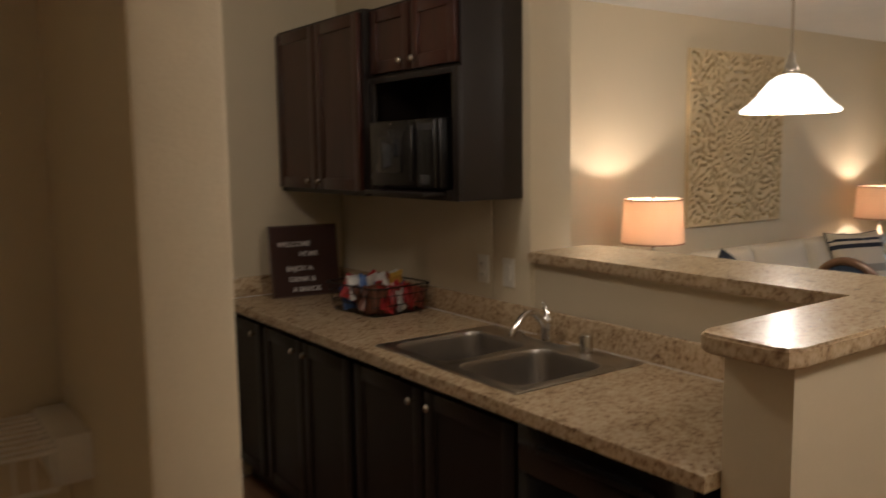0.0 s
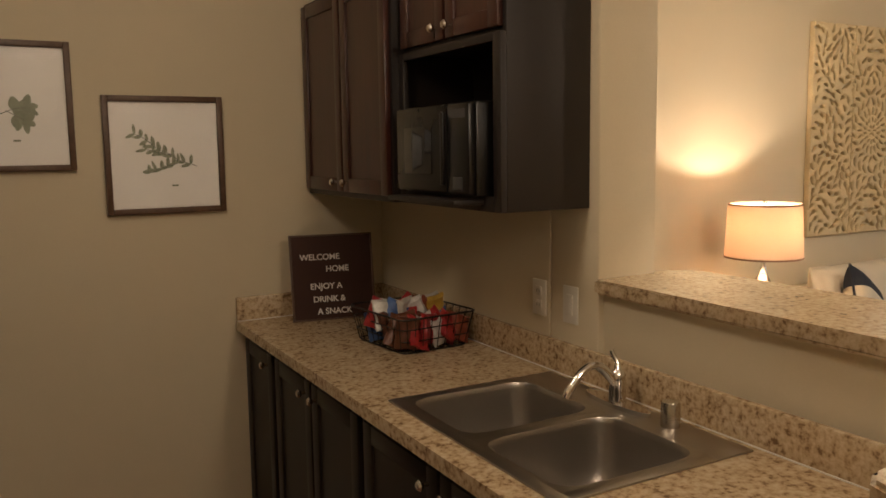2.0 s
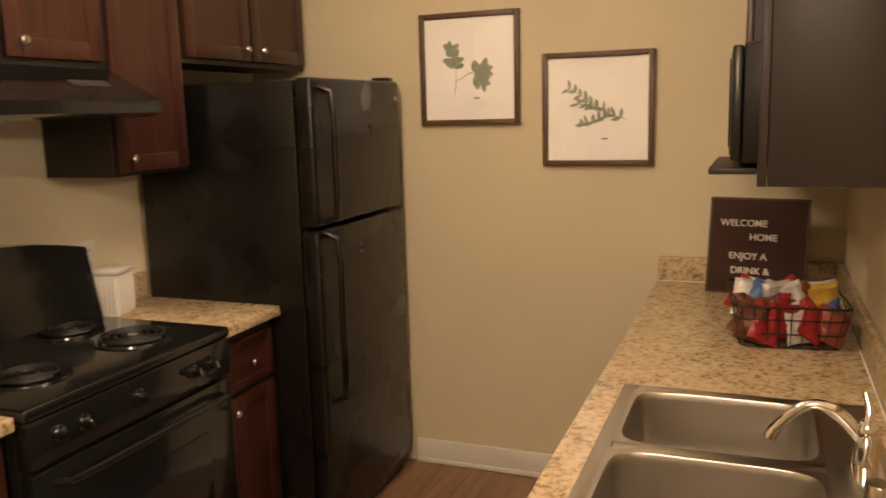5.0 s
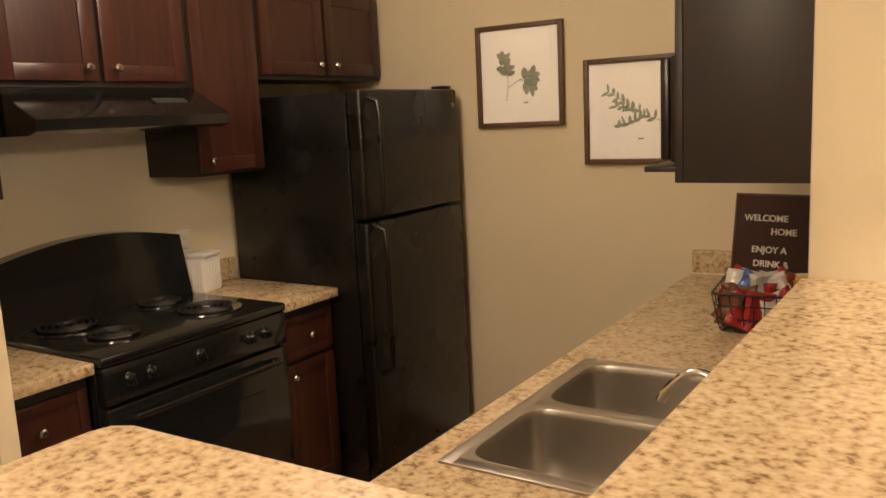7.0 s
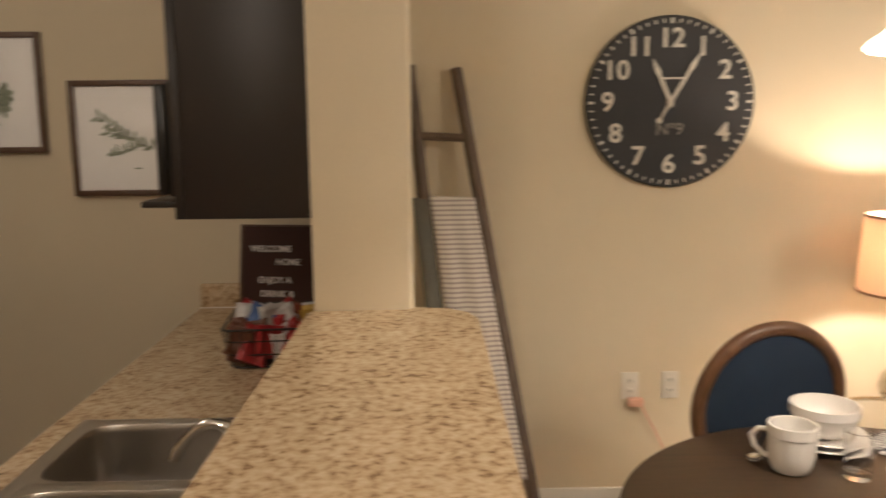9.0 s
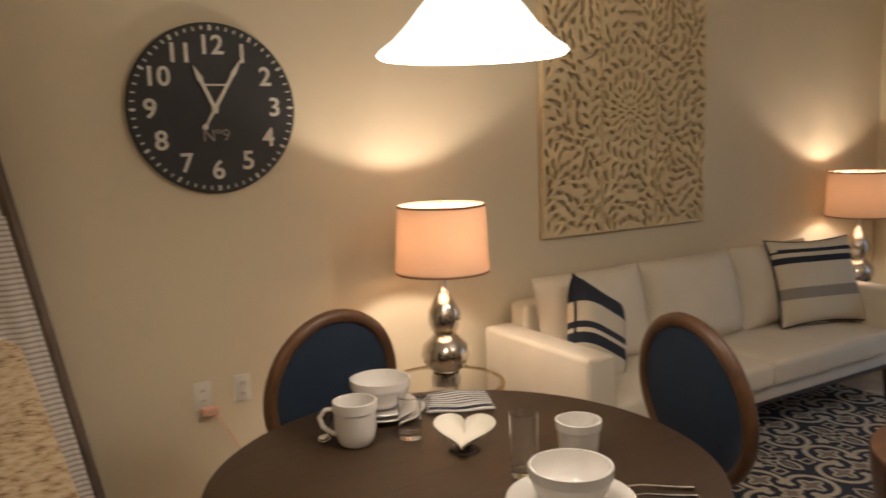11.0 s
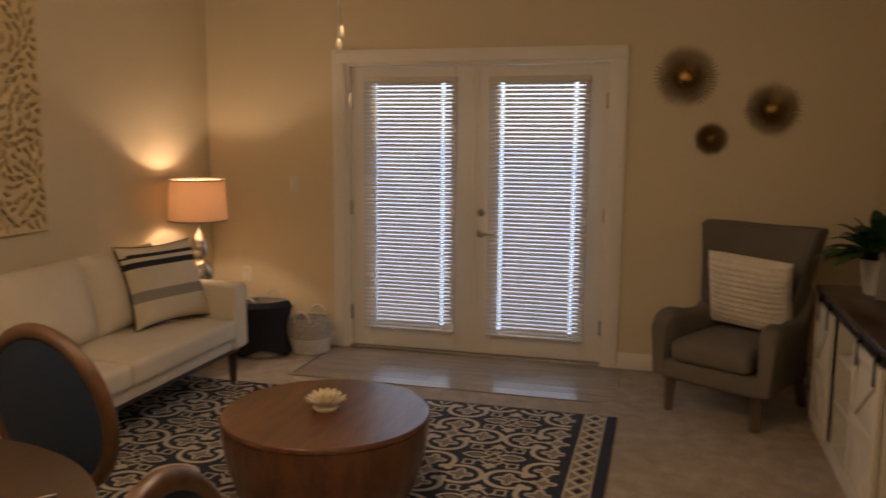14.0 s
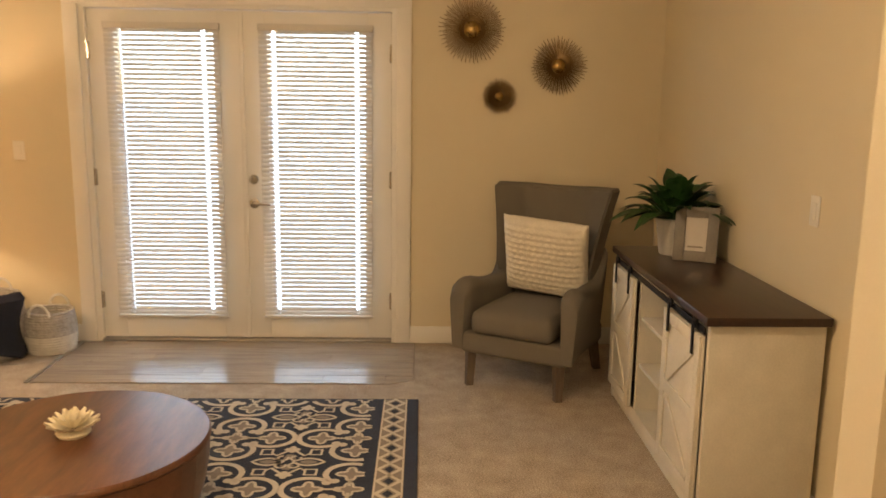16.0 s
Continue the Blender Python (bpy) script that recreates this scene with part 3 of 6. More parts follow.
part("body", boxed(-1.19, -0.6, 0.765, 1.352, 0.02, 0.872), BLACKTEX, dw)
part("door", boxed(-1.218, -1.191, 0.765, 1.352, 0.1, 0.72, 0.004), BLACK, dw)
part("control_panel", boxed(-1.222, -1.191, 0.765, 1.352, 0.725, 0.872, 0.006), BLACK, dw)
b = boxed(-1.236, -1.2225, 0.86, 1.26, 0.80, 0.822, 0.004)
part("handle", b, BLACKTEX, dw)

# counter with an opening for the sink
SX0, SX1, SY0, SY1 = -1.174, -0.625, 1.413, 2.185
b = bmesh.new()
box(b, -1.245, SX0 + 0.02, 0.722, 3.499, 0.876, 0.914)
ctop = tagged(part("countertop", b, GRANITE), "speckled tan laminate countertop with backsplash", "countertop")
part("slab_section", boxed(SX1 - 0.02, -0.576, 0.722, 3.499, 0.876, 0.914), GRANITE, ctop)
part("slab_section", boxed(SX0 + 0.02, SX1 - 0.02, 0.722, SY0 + 0.02, 0.876, 0.914), GRANITE, ctop)
part("slab_section", boxed(SX0 + 0.02, SX1 - 0.02, SY1 - 0.02, 3.499, 0.876, 0.914), GRANITE, ctop)
part("backsplash", boxed(-0.598, -0.577, 0.722, 3.478, 0.9145, 1.012, 0.004), GRANITE, ctop)
part("backsplash", boxed(-1.243, -0.5775, 3.478, 3.499, 0.9145, 1.012, 0.004), GRANITE, ctop)
part("caulk_line", boxed(-0.602, -0.5985, 0.722, 3.474, 0.9142, 0.917), WHITE, ctop)
part("caulk_line", boxed(-1.243, -0.602, 3.4742, 3.4777, 0.9142, 0.917), WHITE, ctop)


def sink():
    s = thing("kitchen_sink", pose(0, 0, 0.914), "stainless steel double-bowl kitchen sink", "sink")
    b = bmesh.new()
    xa, xb, ym = SX0 + 0.035, SX1 - 0.115, (SY0 + SY1) / 2
    # rim strips
    box(b, SX0, xa, SY0, SY1, 0, 0.006, 0.002)
    box(b, xb, SX1, SY0, SY1, 0, 0.006, 0.002)
    box(b, xa, xb, SY0, SY0 + 0.035, 0, 0.006, 0.002)
    box(b, xa, xb, SY1 - 0.035, SY1, 0, 0.006, 0.002)
    box(b, xa, xb, ym - 0.018, ym + 0.018, 0, 0.006, 0.002)
    part("rim", b, STEEL, s)
    for y0, y1 in ((SY0 + 0.035, ym - 0.018), (ym + 0.018, SY1 - 0.035)):
        b = bmesh.new()
        cx, cy = (xa + xb) / 2, (y0 + y1) / 2
        hx, hy = (xb - xa) / 2, (y1 - y0) / 2
        rows = [[b.verts.new((cx + (hx + 0.004) * math.cos(a) / max(abs(math.cos(a)), abs(math.sin(a))), cy + (hy + 0.004) * math.sin(a) / max(abs(math.cos(a)), abs(math.sin(a))), 0.0064)) for a in [2 * math.pi * i / 48 for i in range(48)]]]
        prof = [(0.975, 0.0062), (0.968, 0.004), (0.955, -0.012), (0.94, -0.10), (0.915, -0.135), (0.86, -0.158), (0.70, -0.165), (0.30, -0.168), (0.11, -0.172)]
        for k, z in prof:
            ring = []
            for i in range(48):
                a = 2 * math.pi * i / 48
                e = 0.32 if k > 0.4 else 1.0
                ca, sa = math.cos(a), math.sin(a)
                px = hx * k * abs(ca) ** e * (1 if ca >= 0 else -1) if k > 0.4 else hx * k * ca
                py = hy * k * abs(sa) ** e * (1 if sa >= 0 else -1) if k > 0.4 else hx * k * sa
                ring.append(b.verts.new((cx + px, cy + py, z)))
            rows.append(ring)
        for p, q in zip(rows, rows[1:]):
            for i in range(48):
                b.faces.new((p[i], p[(i + 1) % 48], q[(i + 1) % 48], q[i]))
        part("bowl", b, STEEL, s)
        part("drain", lathe(bmesh.new(), [(0, -0.170), (0.018, -0.170), (0.03, -0.168), (0.036, -0.164), (0.037, -0.170)], 24, (cx, cy, 0)), CHROME, s, "chrome drain strainer")
    f = thing("faucet", pose(-0.672, 1.82, 0.92), "chrome single-lever kitchen faucet", "faucet")
    b = prism(bmesh.new(), [(0.028 * math.cos(a) * (1 if abs(math.sin(a)) < 2 else 1), 0.125 * math.sin(a)) for a in [2 * math.pi * i / 28 for i in range(28)]], 0, 0.012)
    part("base_plate", b, CHROME, f)
    part("body", lathe(bmesh.new(), [(0.024, 0.01), (0.022, 0.04), (0.020, 0.065), (0.022, 0.07), (0.020, 0.088), (0.012, 0.098), (0, 0.10)], 24), CHROME, f)
    pts = [(-0.01 - 0.15 * (i / 12), 0, 0.045 + 0.075 * math.sin(math.pi * (0.08 + 0.84 * i / 12))) for i in range(13)]
    pts.append((-0.168, 0, 0.045))
    part("spout", tube(bmesh.new(), pts, [0.013] * 5 + [0.011] * 7 + [0.012, 0.012], 14), CHROME, f)
    part("lever", tube(bmesh.new(), [(0, 0, 0.092), (0.004, 0.006, 0.115), (-0.004, 0.02, 0.146)], [0.011, 0.008, 0.0065], 10), CHROME, f)
    sp = thing("soap_dispenser", pose(-0.672, 1.625, 0.92), "chrome capped soap dispenser by the sink", "soap dispenser")
    part("cap", lathe(bmesh.new(), [(0.0, 0), (0.024, 0), (0.0235, 0.058), (0.021, 0.063), (0, 0.064)], 24), NICKEL, sp)


sink()
# upper cabinet with the microwave niche
UX0, UX1, UY0, UY1, UZ0, UZ1 = -0.881, -0.576, 2.058, 3.498, 1.428, 2.2
u = thing("wall_cabinet", pose(0, 0, 0), "dark espresso wall cabinet with an open microwave niche", "cabinet")
part("side_panel", boxed(UX0 + 0.02, UX1, UY0, UY0 + 0.02, UZ0, UZ1, 0.002), ESPRESSO, u)
b = bmesh.new()
box(b, UX0 - 0.024, UX1, 2.675, UY1, UZ0, UZ1)
box(b, UX0 + 0.021, UX1, UY0 + 0.0205, 2.6745, 1.915, UZ1)
box(b, UX0 + 0.021, UX1, UY0 + 0.0205, 2.6745, UZ0, 1.455)
box(b, UX1 - 0.015, UX1, UY0 + 0.0205, 2.6745, 1.4555, 1.9145)
part("body", b, ESPRESSO, u)
b = bmesh.new()
box(b, UX0, UX0 + 0.019, UY0, UY0 + 0.04, UZ0, 1.915, 0.002)
box(b, UX0, UX0 + 0.019, 2.64, 2.675, UZ0, 1.915, 0.002)
box(b, UX0, UX0 + 0.019, UY0 + 0.04, 2.64, UZ0, 1.47, 0.002)
box(b, UX0, UX0 + 0.019, UY0 + 0.04, 2.64, 1.892, 1.915, 0.002)
part("face_frame", b, ESPRESSO, u)
for y0, y1, z0, ky in ((3.09, 3.485, 1.45, 3.135), (2.69, 3.075, 1.45, 3.03), (2.375, 2.66, 1.93, 2.41), (2.075, 2.36, 1.93, 2.325)):
    d = shaker_door("door", y0, y1, z0, UZ1 - 0.015, UX0 - (0.045 if y0 > 2.68 else 0), -1, CHERRY, u, 0.05)
    part("knob", knob_bm(UX0 - (0.045 if y0 > 2.68 else 0), ky, z0 + 0.035, -1), NICKEL, d)
part("pull_out_shelf", boxed(-0.985, UX0 - 0.001, 2.14, 2.56, 1.447, 1.462, 0.003), ESPRESSO, u)
mw = thing("microwave", pose(0, 0, 0), "small black microwave oven in the cabinet niche", "microwave")
part("case", boxed(-0.915, -0.60, 2.13, 2.58, 1.4722, 1.735, 0.006), BLACKTEX, mw)
part("door", boxed(-0.94, -0.916, 2.255, 2.58, 1.478, 1.73, 0.006), BLACKTEX, mw)
part("window", boxed(-0.943, -0.9405, 2.34, 2.52, 1.53, 1.67, 0.001), DARKGLASS, mw, "dark glass door window")
part("control_panel", boxed(-0.94, -0.916, 2.13, 2.25, 1.478, 1.73, 0.006), BLACKTEX, mw)
part("display", boxed(-0.942, -0.9405, 2.145, 2.235, 1.69, 1.715), LED, mw)
part("open_button", boxed(-0.943, -0.9405, 2.16, 2.215, 1.49, 1.525, 0.002), LED, mw)
part("handle", boxed(-0.95, -0.9405, 2.262, 2.278, 1.5, 1.71, 0.005), BLACKTEX, mw)

# west side
LF = -2.48
cabinet("base_cabinet", "dark cherry base cabinet with a drawer, beside the fridge", WEST + 0.001, LF - 0.03, 2.335, 2.66, 0, 0.890, 1, [(2.35, 2.645, 0.12, 0.66, 2.385)], [(2.35, 2.645, 0.68, 0.85, 2.497)], toe=0.1, group="stove side cabinets")
cabinet("base_cabinet", "dark cherry base cabinet with a drawer, beside the stove", WEST + 0.001, LF - 0.03, 1.172, 1.52, 0, 0.890, 1, [(1.185, 1.505, 0.12, 0.66, 1.47)], [(1.185, 1.505, 0.68, 0.85, 1.345)], toe=0.1, group="stove side cabinets")
for y0, y1, lab in ((2.33, 2.664, "short speckled laminate counter between stove and fridge"), (1.172, 1.522, "short speckled laminate counter beside the stove")):
    b = boxed(WEST + 0.001, LF, y0, y1, 0.8905, 0.928, 0.006)
    k = tagged(part("countertop", b, GRANITE), lab, "countertop")
    part("backsplash", boxed(WEST + 0.001, WEST + 0.022, y0, y1, 0.9285, 1.026, 0.004), GRANITE, k)
UXF = -2.79
cabinet("wall_cabinet", "dark cherry wall cabinet beside the hood", WEST + 0.001, UXF, 2.262, 2.625, 1.422, 2.2, 1, [(2.275, 2.612, 1.435, 2.19, 2.32)], knob_high=False, group="stove side wall cabinets")
cabinet("wall_cabinet", "short dark cherry two-door cabinet over the hood", WEST + 0.001, UXF, 1.50, 2.26, 1.765, 2.2, 1, [(1.89, 2.245, 1.785, 2.19, 1.935), (1.515, 1.87, 1.785, 2.19, 1.825)], knob_high=False, group="stove side wall cabinets")
cabinet("wall_cabinet", "dark cherry wall cabinet near the wall end", WEST + 0.001, UXF, 1.173, 1.498, 1.422, 2.2, 1, [(1.186, 1.485, 1.435, 2.19, 1.445)], knob_high=False, group="stove side wall cabinets")
cabinet("wall_cabinet", "short dark cherry two-door cabinet over the fridge", WEST + 0.001, UXF, 2.628, 3.47, 1.80, 2.2, 1, [(3.06, 3.455, 1.82, 2.19, 3.105), (2.645, 3.04, 1.82, 2.19, 2.995)], knob_high=False, group="stove side wall cabinets")
hood = thing("range_hood", pose(0, 0, 0), "black under-cabinet range hood", "range hood")
b = prism(bmesh.new(), [(-3.099, 1.612), (-2.64, 1.612), (-2.595, 1.625), (-2.595, 1.66), (-2.79, 1.762), (-3.099, 1.762)], 1.503, 2.257)
turned(b, Matrix(((1, 0, 0, 0), (0, 0, 1, 0), (0, 1, 0, 0), (0, 0, 0, 1))))
part("canopy", b, BLACK, hood)
part("control_panel", turned(boxed(-0.004, 0.004, -0.07, 0.07, -0.015, 0.015, 0.002), pose(-2.690, 2.07, 1.712, 0, -62, 0)), LED, hood, "grey switch panel")

st = thing("electric_range", pose(0, 0, 0), "black freestanding electric coil range", "stove")
part("body", boxed(-3.09, -2.50, 1.528, 2.324, 0.02, 0.885, 0.004), BLACK, st)
part("cooktop", boxed(-3.09, -2.455, 1.526, 2.326, 0.886, 0.918, 0.010, seg=3), BLACK, st)
part("oven_door", boxed(-2.4995, -2.462, 1.535, 2.317, 0.20, 0.755, 0.008), BLACK, st)
part("oven_window", boxed(-2.4615, -2.4585, 1.66, 2.19, 0.36, 0.62, 0.001), DARKGLASS, st)
part("storage_drawer", boxed(-2.4995, -2.468, 1.535, 2.317, 0.04, 0.19, 0.006), BLACK, st)
part("control_fascia", boxed(-2.4995, -2.458, 1.532, 2.32, 0.765, 0.8855, 0.008), BLACK, st)
part("oven_handle", tube(bmesh.new(), [(-2.465, 1.60, 0.715), (-2.425, 1.61, 0.718), (-2.42, 1.70, 0.718), (-2.42, 2.15, 0.718), (-2.425, 2.24, 0.718), (-2.465, 2.25, 0.715)], 0.011, 10), BLACK, st)
for y in (1.62, 1.70, 1.90, 2.13, 2.21):
    b = turned(lathe(bmesh.new(), [(0.0, 0), (0.024, 0), (0.022, 0.008), (0.015, 0.012), (0.014, 0.03), (0, 0.031)], 18), pose(-2.4575, y, 0.83, 0, 90, 0))
    k = part("knob", b, BLACK, st)
    part("knob_face", turned(boxed(-0.002, 0.002, -0.0025, 0.0025, -0.012, 0.012), pose(-2.4255, y, 0.83, 25, 0, 0)), CHROME, k)
b = bmesh.new()
prof = []
n = 24
for i in range(n + 1):
    y = 1.53 + 0.79 * i / n
    prof.append((y, 1.13 + 0.075 * math.sin(math.pi * (0.10 + 0.80 * i / n))))
out = [(1.53, 0.90)] + prof + [(2.32, 0.90)]
prism(b, [(y, z) for y, z in out], 0, 0.075)
turned(b, Matrix(((0, 0, 1, -3.095), (1, 0, 0, 0), (0, 1, 0, 0), (0, 0, 0, 1))))
for v in b.verts:
    if v.co.x > -3.05:
        v.co.x += 0.05 * max(0, 1.12 - v.co.z) / 0.22
part("back_panel", b, BLACK, st, "glossy black arched back panel")
for cx, cy, r in ((-2.66, 1.73, 0.085), (-2.66, 2.12, 0.108), (-2.92, 1.73, 0.108), (-2.92, 2.12, 0.085)):
    bn = part("drip_pan", lathe(bmesh.new(), [(r + 0.022, 0.9185), (r + 0.02, 0.924), (r + 0.008, 0.922), (r * 0.5, 0.9195), (0, 0.9192)], 32, (cx, cy, 0)), BLACK, st)
    pts = [(cx + (0.02 + (r - 0.02) * k / 88) * math.cos(k * 0.285), cy + (0.02 + (r - 0.02) * k / 88) * math.sin(k * 0.285), 0.929) for k in range(89)]
    part("coil", tube(bmesh.new(), pts, 0.0055, 6), COIL, bn)
    part("centre_cap", lathe(bmesh.new(), [(0.018, 0.921), (0.018, 0.931), (0, 0.932)], 16, (cx, cy, 0)), NICKEL, bn)

st.scale = (1, 1, 1.024)
fr = thing("refrigerator", pose(0, 0, 0), "black top-freezer refrigerator with textured doors", "refrigerator")
part("cabinet", boxed(-3.07, -2.385, 2.672, 3.40, 0.03, 1.725, 0.006), BLACKTEX, fr)
part("freezer_door", boxed(-2.382, -2.312, 2.672, 3.40, 1.212, 1.732, 0.014, seg=3), BLACKTEX, fr)
part("fridge_door", boxed(-2.382, -2.312, 2.672, 3.40, 0.09, 1.20, 0.014, seg=3), BLACKTEX, fr)
part("kick_grille", boxed(-2.40, -2.35, 2.69, 3.38, 0.0, 0.085, 0.003), BLACK, fr)
for z0, z1 in ((1.225, 1.70), (0.56, 1.188)):
    hz = [(-2.312, 2.72, z0), (-2.262, 2.72, z0 + 0.02), (-2.255, 2.72, z0 + 0.10), (-2.255, 2.72, z1 - 0.10), (-2.262, 2.72, z1 - 0.02), (-2.312, 2.72, z1)]
    part("door_handle", tube(bmesh.new(), hz, 0.0125, 10), BLACKTEX, fr)
part("hinge_cap", boxed(-2.40, -2.33, 3.32, 3.385, 1.7325, 1.748, 0.004), BLACK, fr)
part("badge", turned(lathe(bmesh.new(), [(0, 0), (0.012, 0), (0.010, 0.003), (0, 0.003)], 16), pose(-2.3115, 3.36, 1.66, 0, 90, 0)), NICKEL, fr)

can = thing("ceramic_canister", pose(-3.0, 2.405, 0.928, 0, 0, 14), "white ribbed square ceramic canister on the counter", "canister")
b = bmesh.new()
prism(b, [(-0.05, -0.06), (0.05, -0.06), (0.05, 0.06), (-0.05, 0.06)], 0, 0.15)
bmesh.ops.bevel(b, geom=list(b.edges), offset=0.006, segments=2, affect="EDGES")
for i in range(6):
    part("rib", boxed(0.0502, 0.0535, -0.048 + 0.018 * i, -0.038 + 0.018 * i, 0.02, 0.13, 0.001), CERAMIC, can)
    part("rib", boxed(-0.045 + 0.0155 * i, -0.036 + 0.0155 * i, -0.0635, -0.0602, 0.02, 0.13, 0.001), CERAMIC, can)
part("body", b, CERAMIC, can)
part("rim", boxed(-0.055, 0.055, -0.065, 0.065, 0.1502, 0.166, 0.005), CERAMIC, can)


def wall_plate(m, label, kind_of):
    p = thing("wall_outlet" if kind_of == "outlet" else "light_switch", m, label, kind_of, "wall plates")
    part("cover_plate", boxed(-0.036, 0.036, -0.006, 0, -0.058, 0.058, 0.003), PLATE, p)
    if kind_of == "outlet":
        for z in (-0.022, 0.022):
            o = part("socket", boxed(-0.016, 0.016, -0.0085, -0.0062, z - 0.014, z + 0.014, 0.001), PLATE, p)
            for x in (-0.006, 0.006):
                part("slot", boxed(x - 0.0012, x + 0.0012, -0.0092, -0.0087, z - 0.006, z + 0.006), INK, o)
    else:
        part("rocker", boxed(-0.016, 0.016, -0.010, -0.0062, -0.032, 0.032, 0.002), PLATE, p)
    return p


wall_plate(pose(0.51, NORTH, 0.555), "white wall outlet with a plug-in cord", "outlet")
wall_plate(pose(0.677, NORTH, 0.557), "white wall outlet cover", "outlet")
wall_plate(pose(EAST, 2.797, 1.21, 0, 0, -90), "white light switch beside the patio door", "switch")
wall_plate(pose(EAST, 3.204, 0.518, 0, 0, -90), "white wall outlet beside the sofa", "outlet")
wall_plate(pose(3.12, SOUTH, 1.16, 0, 0, 180), "white light switch above the console", "switch")
wall_plate(pose(-0.576, 2.30, 1.13, 0, 0, -90), "cream wall outlet above the backsplash", "outlet")
wall_plate(pose(-0.576, 2.14, 1.13, 0, 0, -90), "cream switch plate above the backsplash", "switch")
wall_plate(pose(-1.0, 0.7225, 1.08, 0, 0, 180), "white wall outlet under the bar return", "outlet")
wall_plate(pose(WEST, 2.40, 1.13, 0, 0, 90), "cream wall outlet behind the stove counter", "outlet")
pl = thing("power_cord", pose(0.51, NORTH - 0.01, 0.53), "peach plug and cord hanging from the outlet", "cord")
part("plug", boxed(-0.014, 0.05, -0.04, 0.0, -0.055, -0.02, 0.008), PEACH, pl)
part("cable", tube(bmesh.new(), [(0.04, -0.02, -0.05), (0.09, -0.02, -0.14), (0.15, -0.025, -0.26), (0.18, -0.03, -0.40), (0.22, -0.05, -0.524)], 0.004, 6), PEACH, pl)

# pictures
def botanical(x0, x1, z0, z1, label, seed, style):
    rnd = random.Random(seed)
    w, h = x1 - x0, z1 - z0
    p = thing("framed_picture", pose((x0 + x1) / 2, NORTH - 0.003, (z0 + z1) / 2), label, "picture", "botanical prints")
    b = bmesh.new()
    t = 0.022
    for a in ((-w / 2, -w / 2 + t, -h / 2, h / 2), (w / 2 - t, w / 2, -h / 2, h / 2), (-w / 2 + t, w / 2 - t, -h / 2, -h / 2 + t), (-w / 2 + t, w / 2 - t, h / 2 - t, h / 2)):
        box(b, a[0], a[1], -0.028, 0, a[2], a[3], 0.003)
    part("frame", b, FRAMEWOOD, p)
    part("mat_board", boxed(-w / 2 + t, w / 2 - t, -0.012, -0.004, -h / 2 + t, h / 2 - t), PAPER, p)
    part("print", boxed(-w * 0.36, w * 0.36, -0.0135, -0.0122, -h * 0.35, h * 0.35), PAPER, p, "white print sheet with a leafy sprig")
    b, s = bmesh.new(), bmesh.new()

    def leaf(x, z, a, ln, wd):
        pts = []
        for i in range(10):
            q = 2 * math.pi * i / 10
            u, v = ln / 2 * (1 + math.cos(q)), wd / 2 * math.sin(q) * (0.6 + 0.4 * math.sin(q / 2))
            pts.append((x + u * math.cos(a) - v * math.sin(a), z + u * math.sin(a) + v * math.cos(a)))
        vs = [b.verts.new((px, -0.0142 - rnd.uniform(0, 0.0006), pz)) for px, pz in pts]
        b.faces.new(vs)

    def stem(pts):
        tube(s, [(x, -0.0142, z) for x, z in pts], 0.0013, 5)
    if style == 0:
        main = [(-0.07 + 0.012 * math.sin(k * 0.5), -0.11 + 0.19 * k / 8) for k in range(9)]
        side_twig = [(-0.062 + 0.125 * k / 6, -0.055 + 0.05 * math.sin(k / 6 * 1.6)) for k in range(7)]
        low_twig = [(0.0 + 0.06 * k / 4, -0.015 - 0.035 * k / 4) for k in range(5)]
        for pts, first, a0 in ((main, 5, 1.6), (side_twig, 4, 0.5), (low_twig, 2, -0.4)):
            stem(pts)
            for k in range(first, len(pts)):
                for q in (-1, 1, 0):
                    leaf(*pts[k], a0 + q * 1.15 + rnd.uniform(-0.4, 0.4), rnd.uniform(0.034, 0.05), rnd.uniform(0.024, 0.034))
    else:
        main = [(0.115 - 0.225 * k / 10, -0.045 + 0.13 * (k / 10) ** 1.3 + 0.004 * math.sin(k * 1.7)) for k in range(11)]
        second = [(0.05 - 0.11 * k / 5, -0.03 - 0.035 * k / 5) for k in range(6)]
        third = [(0.02 - 0.09 * k / 4, 0.0 + 0.022 * k / 4) for k in range(5)]
        for pts in (main, second, third):
            stem(pts)
            for i, (x, z) in enumerate(pts[1:]):
                for q in (1, -1):
                    leaf(x, z, 2.5 + q * 0.85 + rnd.uniform(-0.35, 0.35), rnd.uniform(0.028, 0.044), rnd.uniform(0.013, 0.019))
    part("leaves", b, LEAFINK, p, "grey-green printed leaves")
    part("stems", s, INK, p)
    part("caption", boxed(-0.012 + 0.03, 0.03 + 0.012, -0.0142, -0.0137, -h * 0.27, -h * 0.255), LEAFINK, p)
    g = part("glazing", boxed(-w / 2 + t, w / 2 - t, -0.020, -0.0175, -h / 2 + t, h / 2 - t), PANE, p)
    g.visible_shadow = False


botanical(-2.243, -1.806, 1.545, 2.005, "brown-framed botanical print of a leafy sprig", 3, 0)
botanical(-1.711, -1.268, 1.372, 1.82, "brown-framed botanical print of a twig", 5, 1)

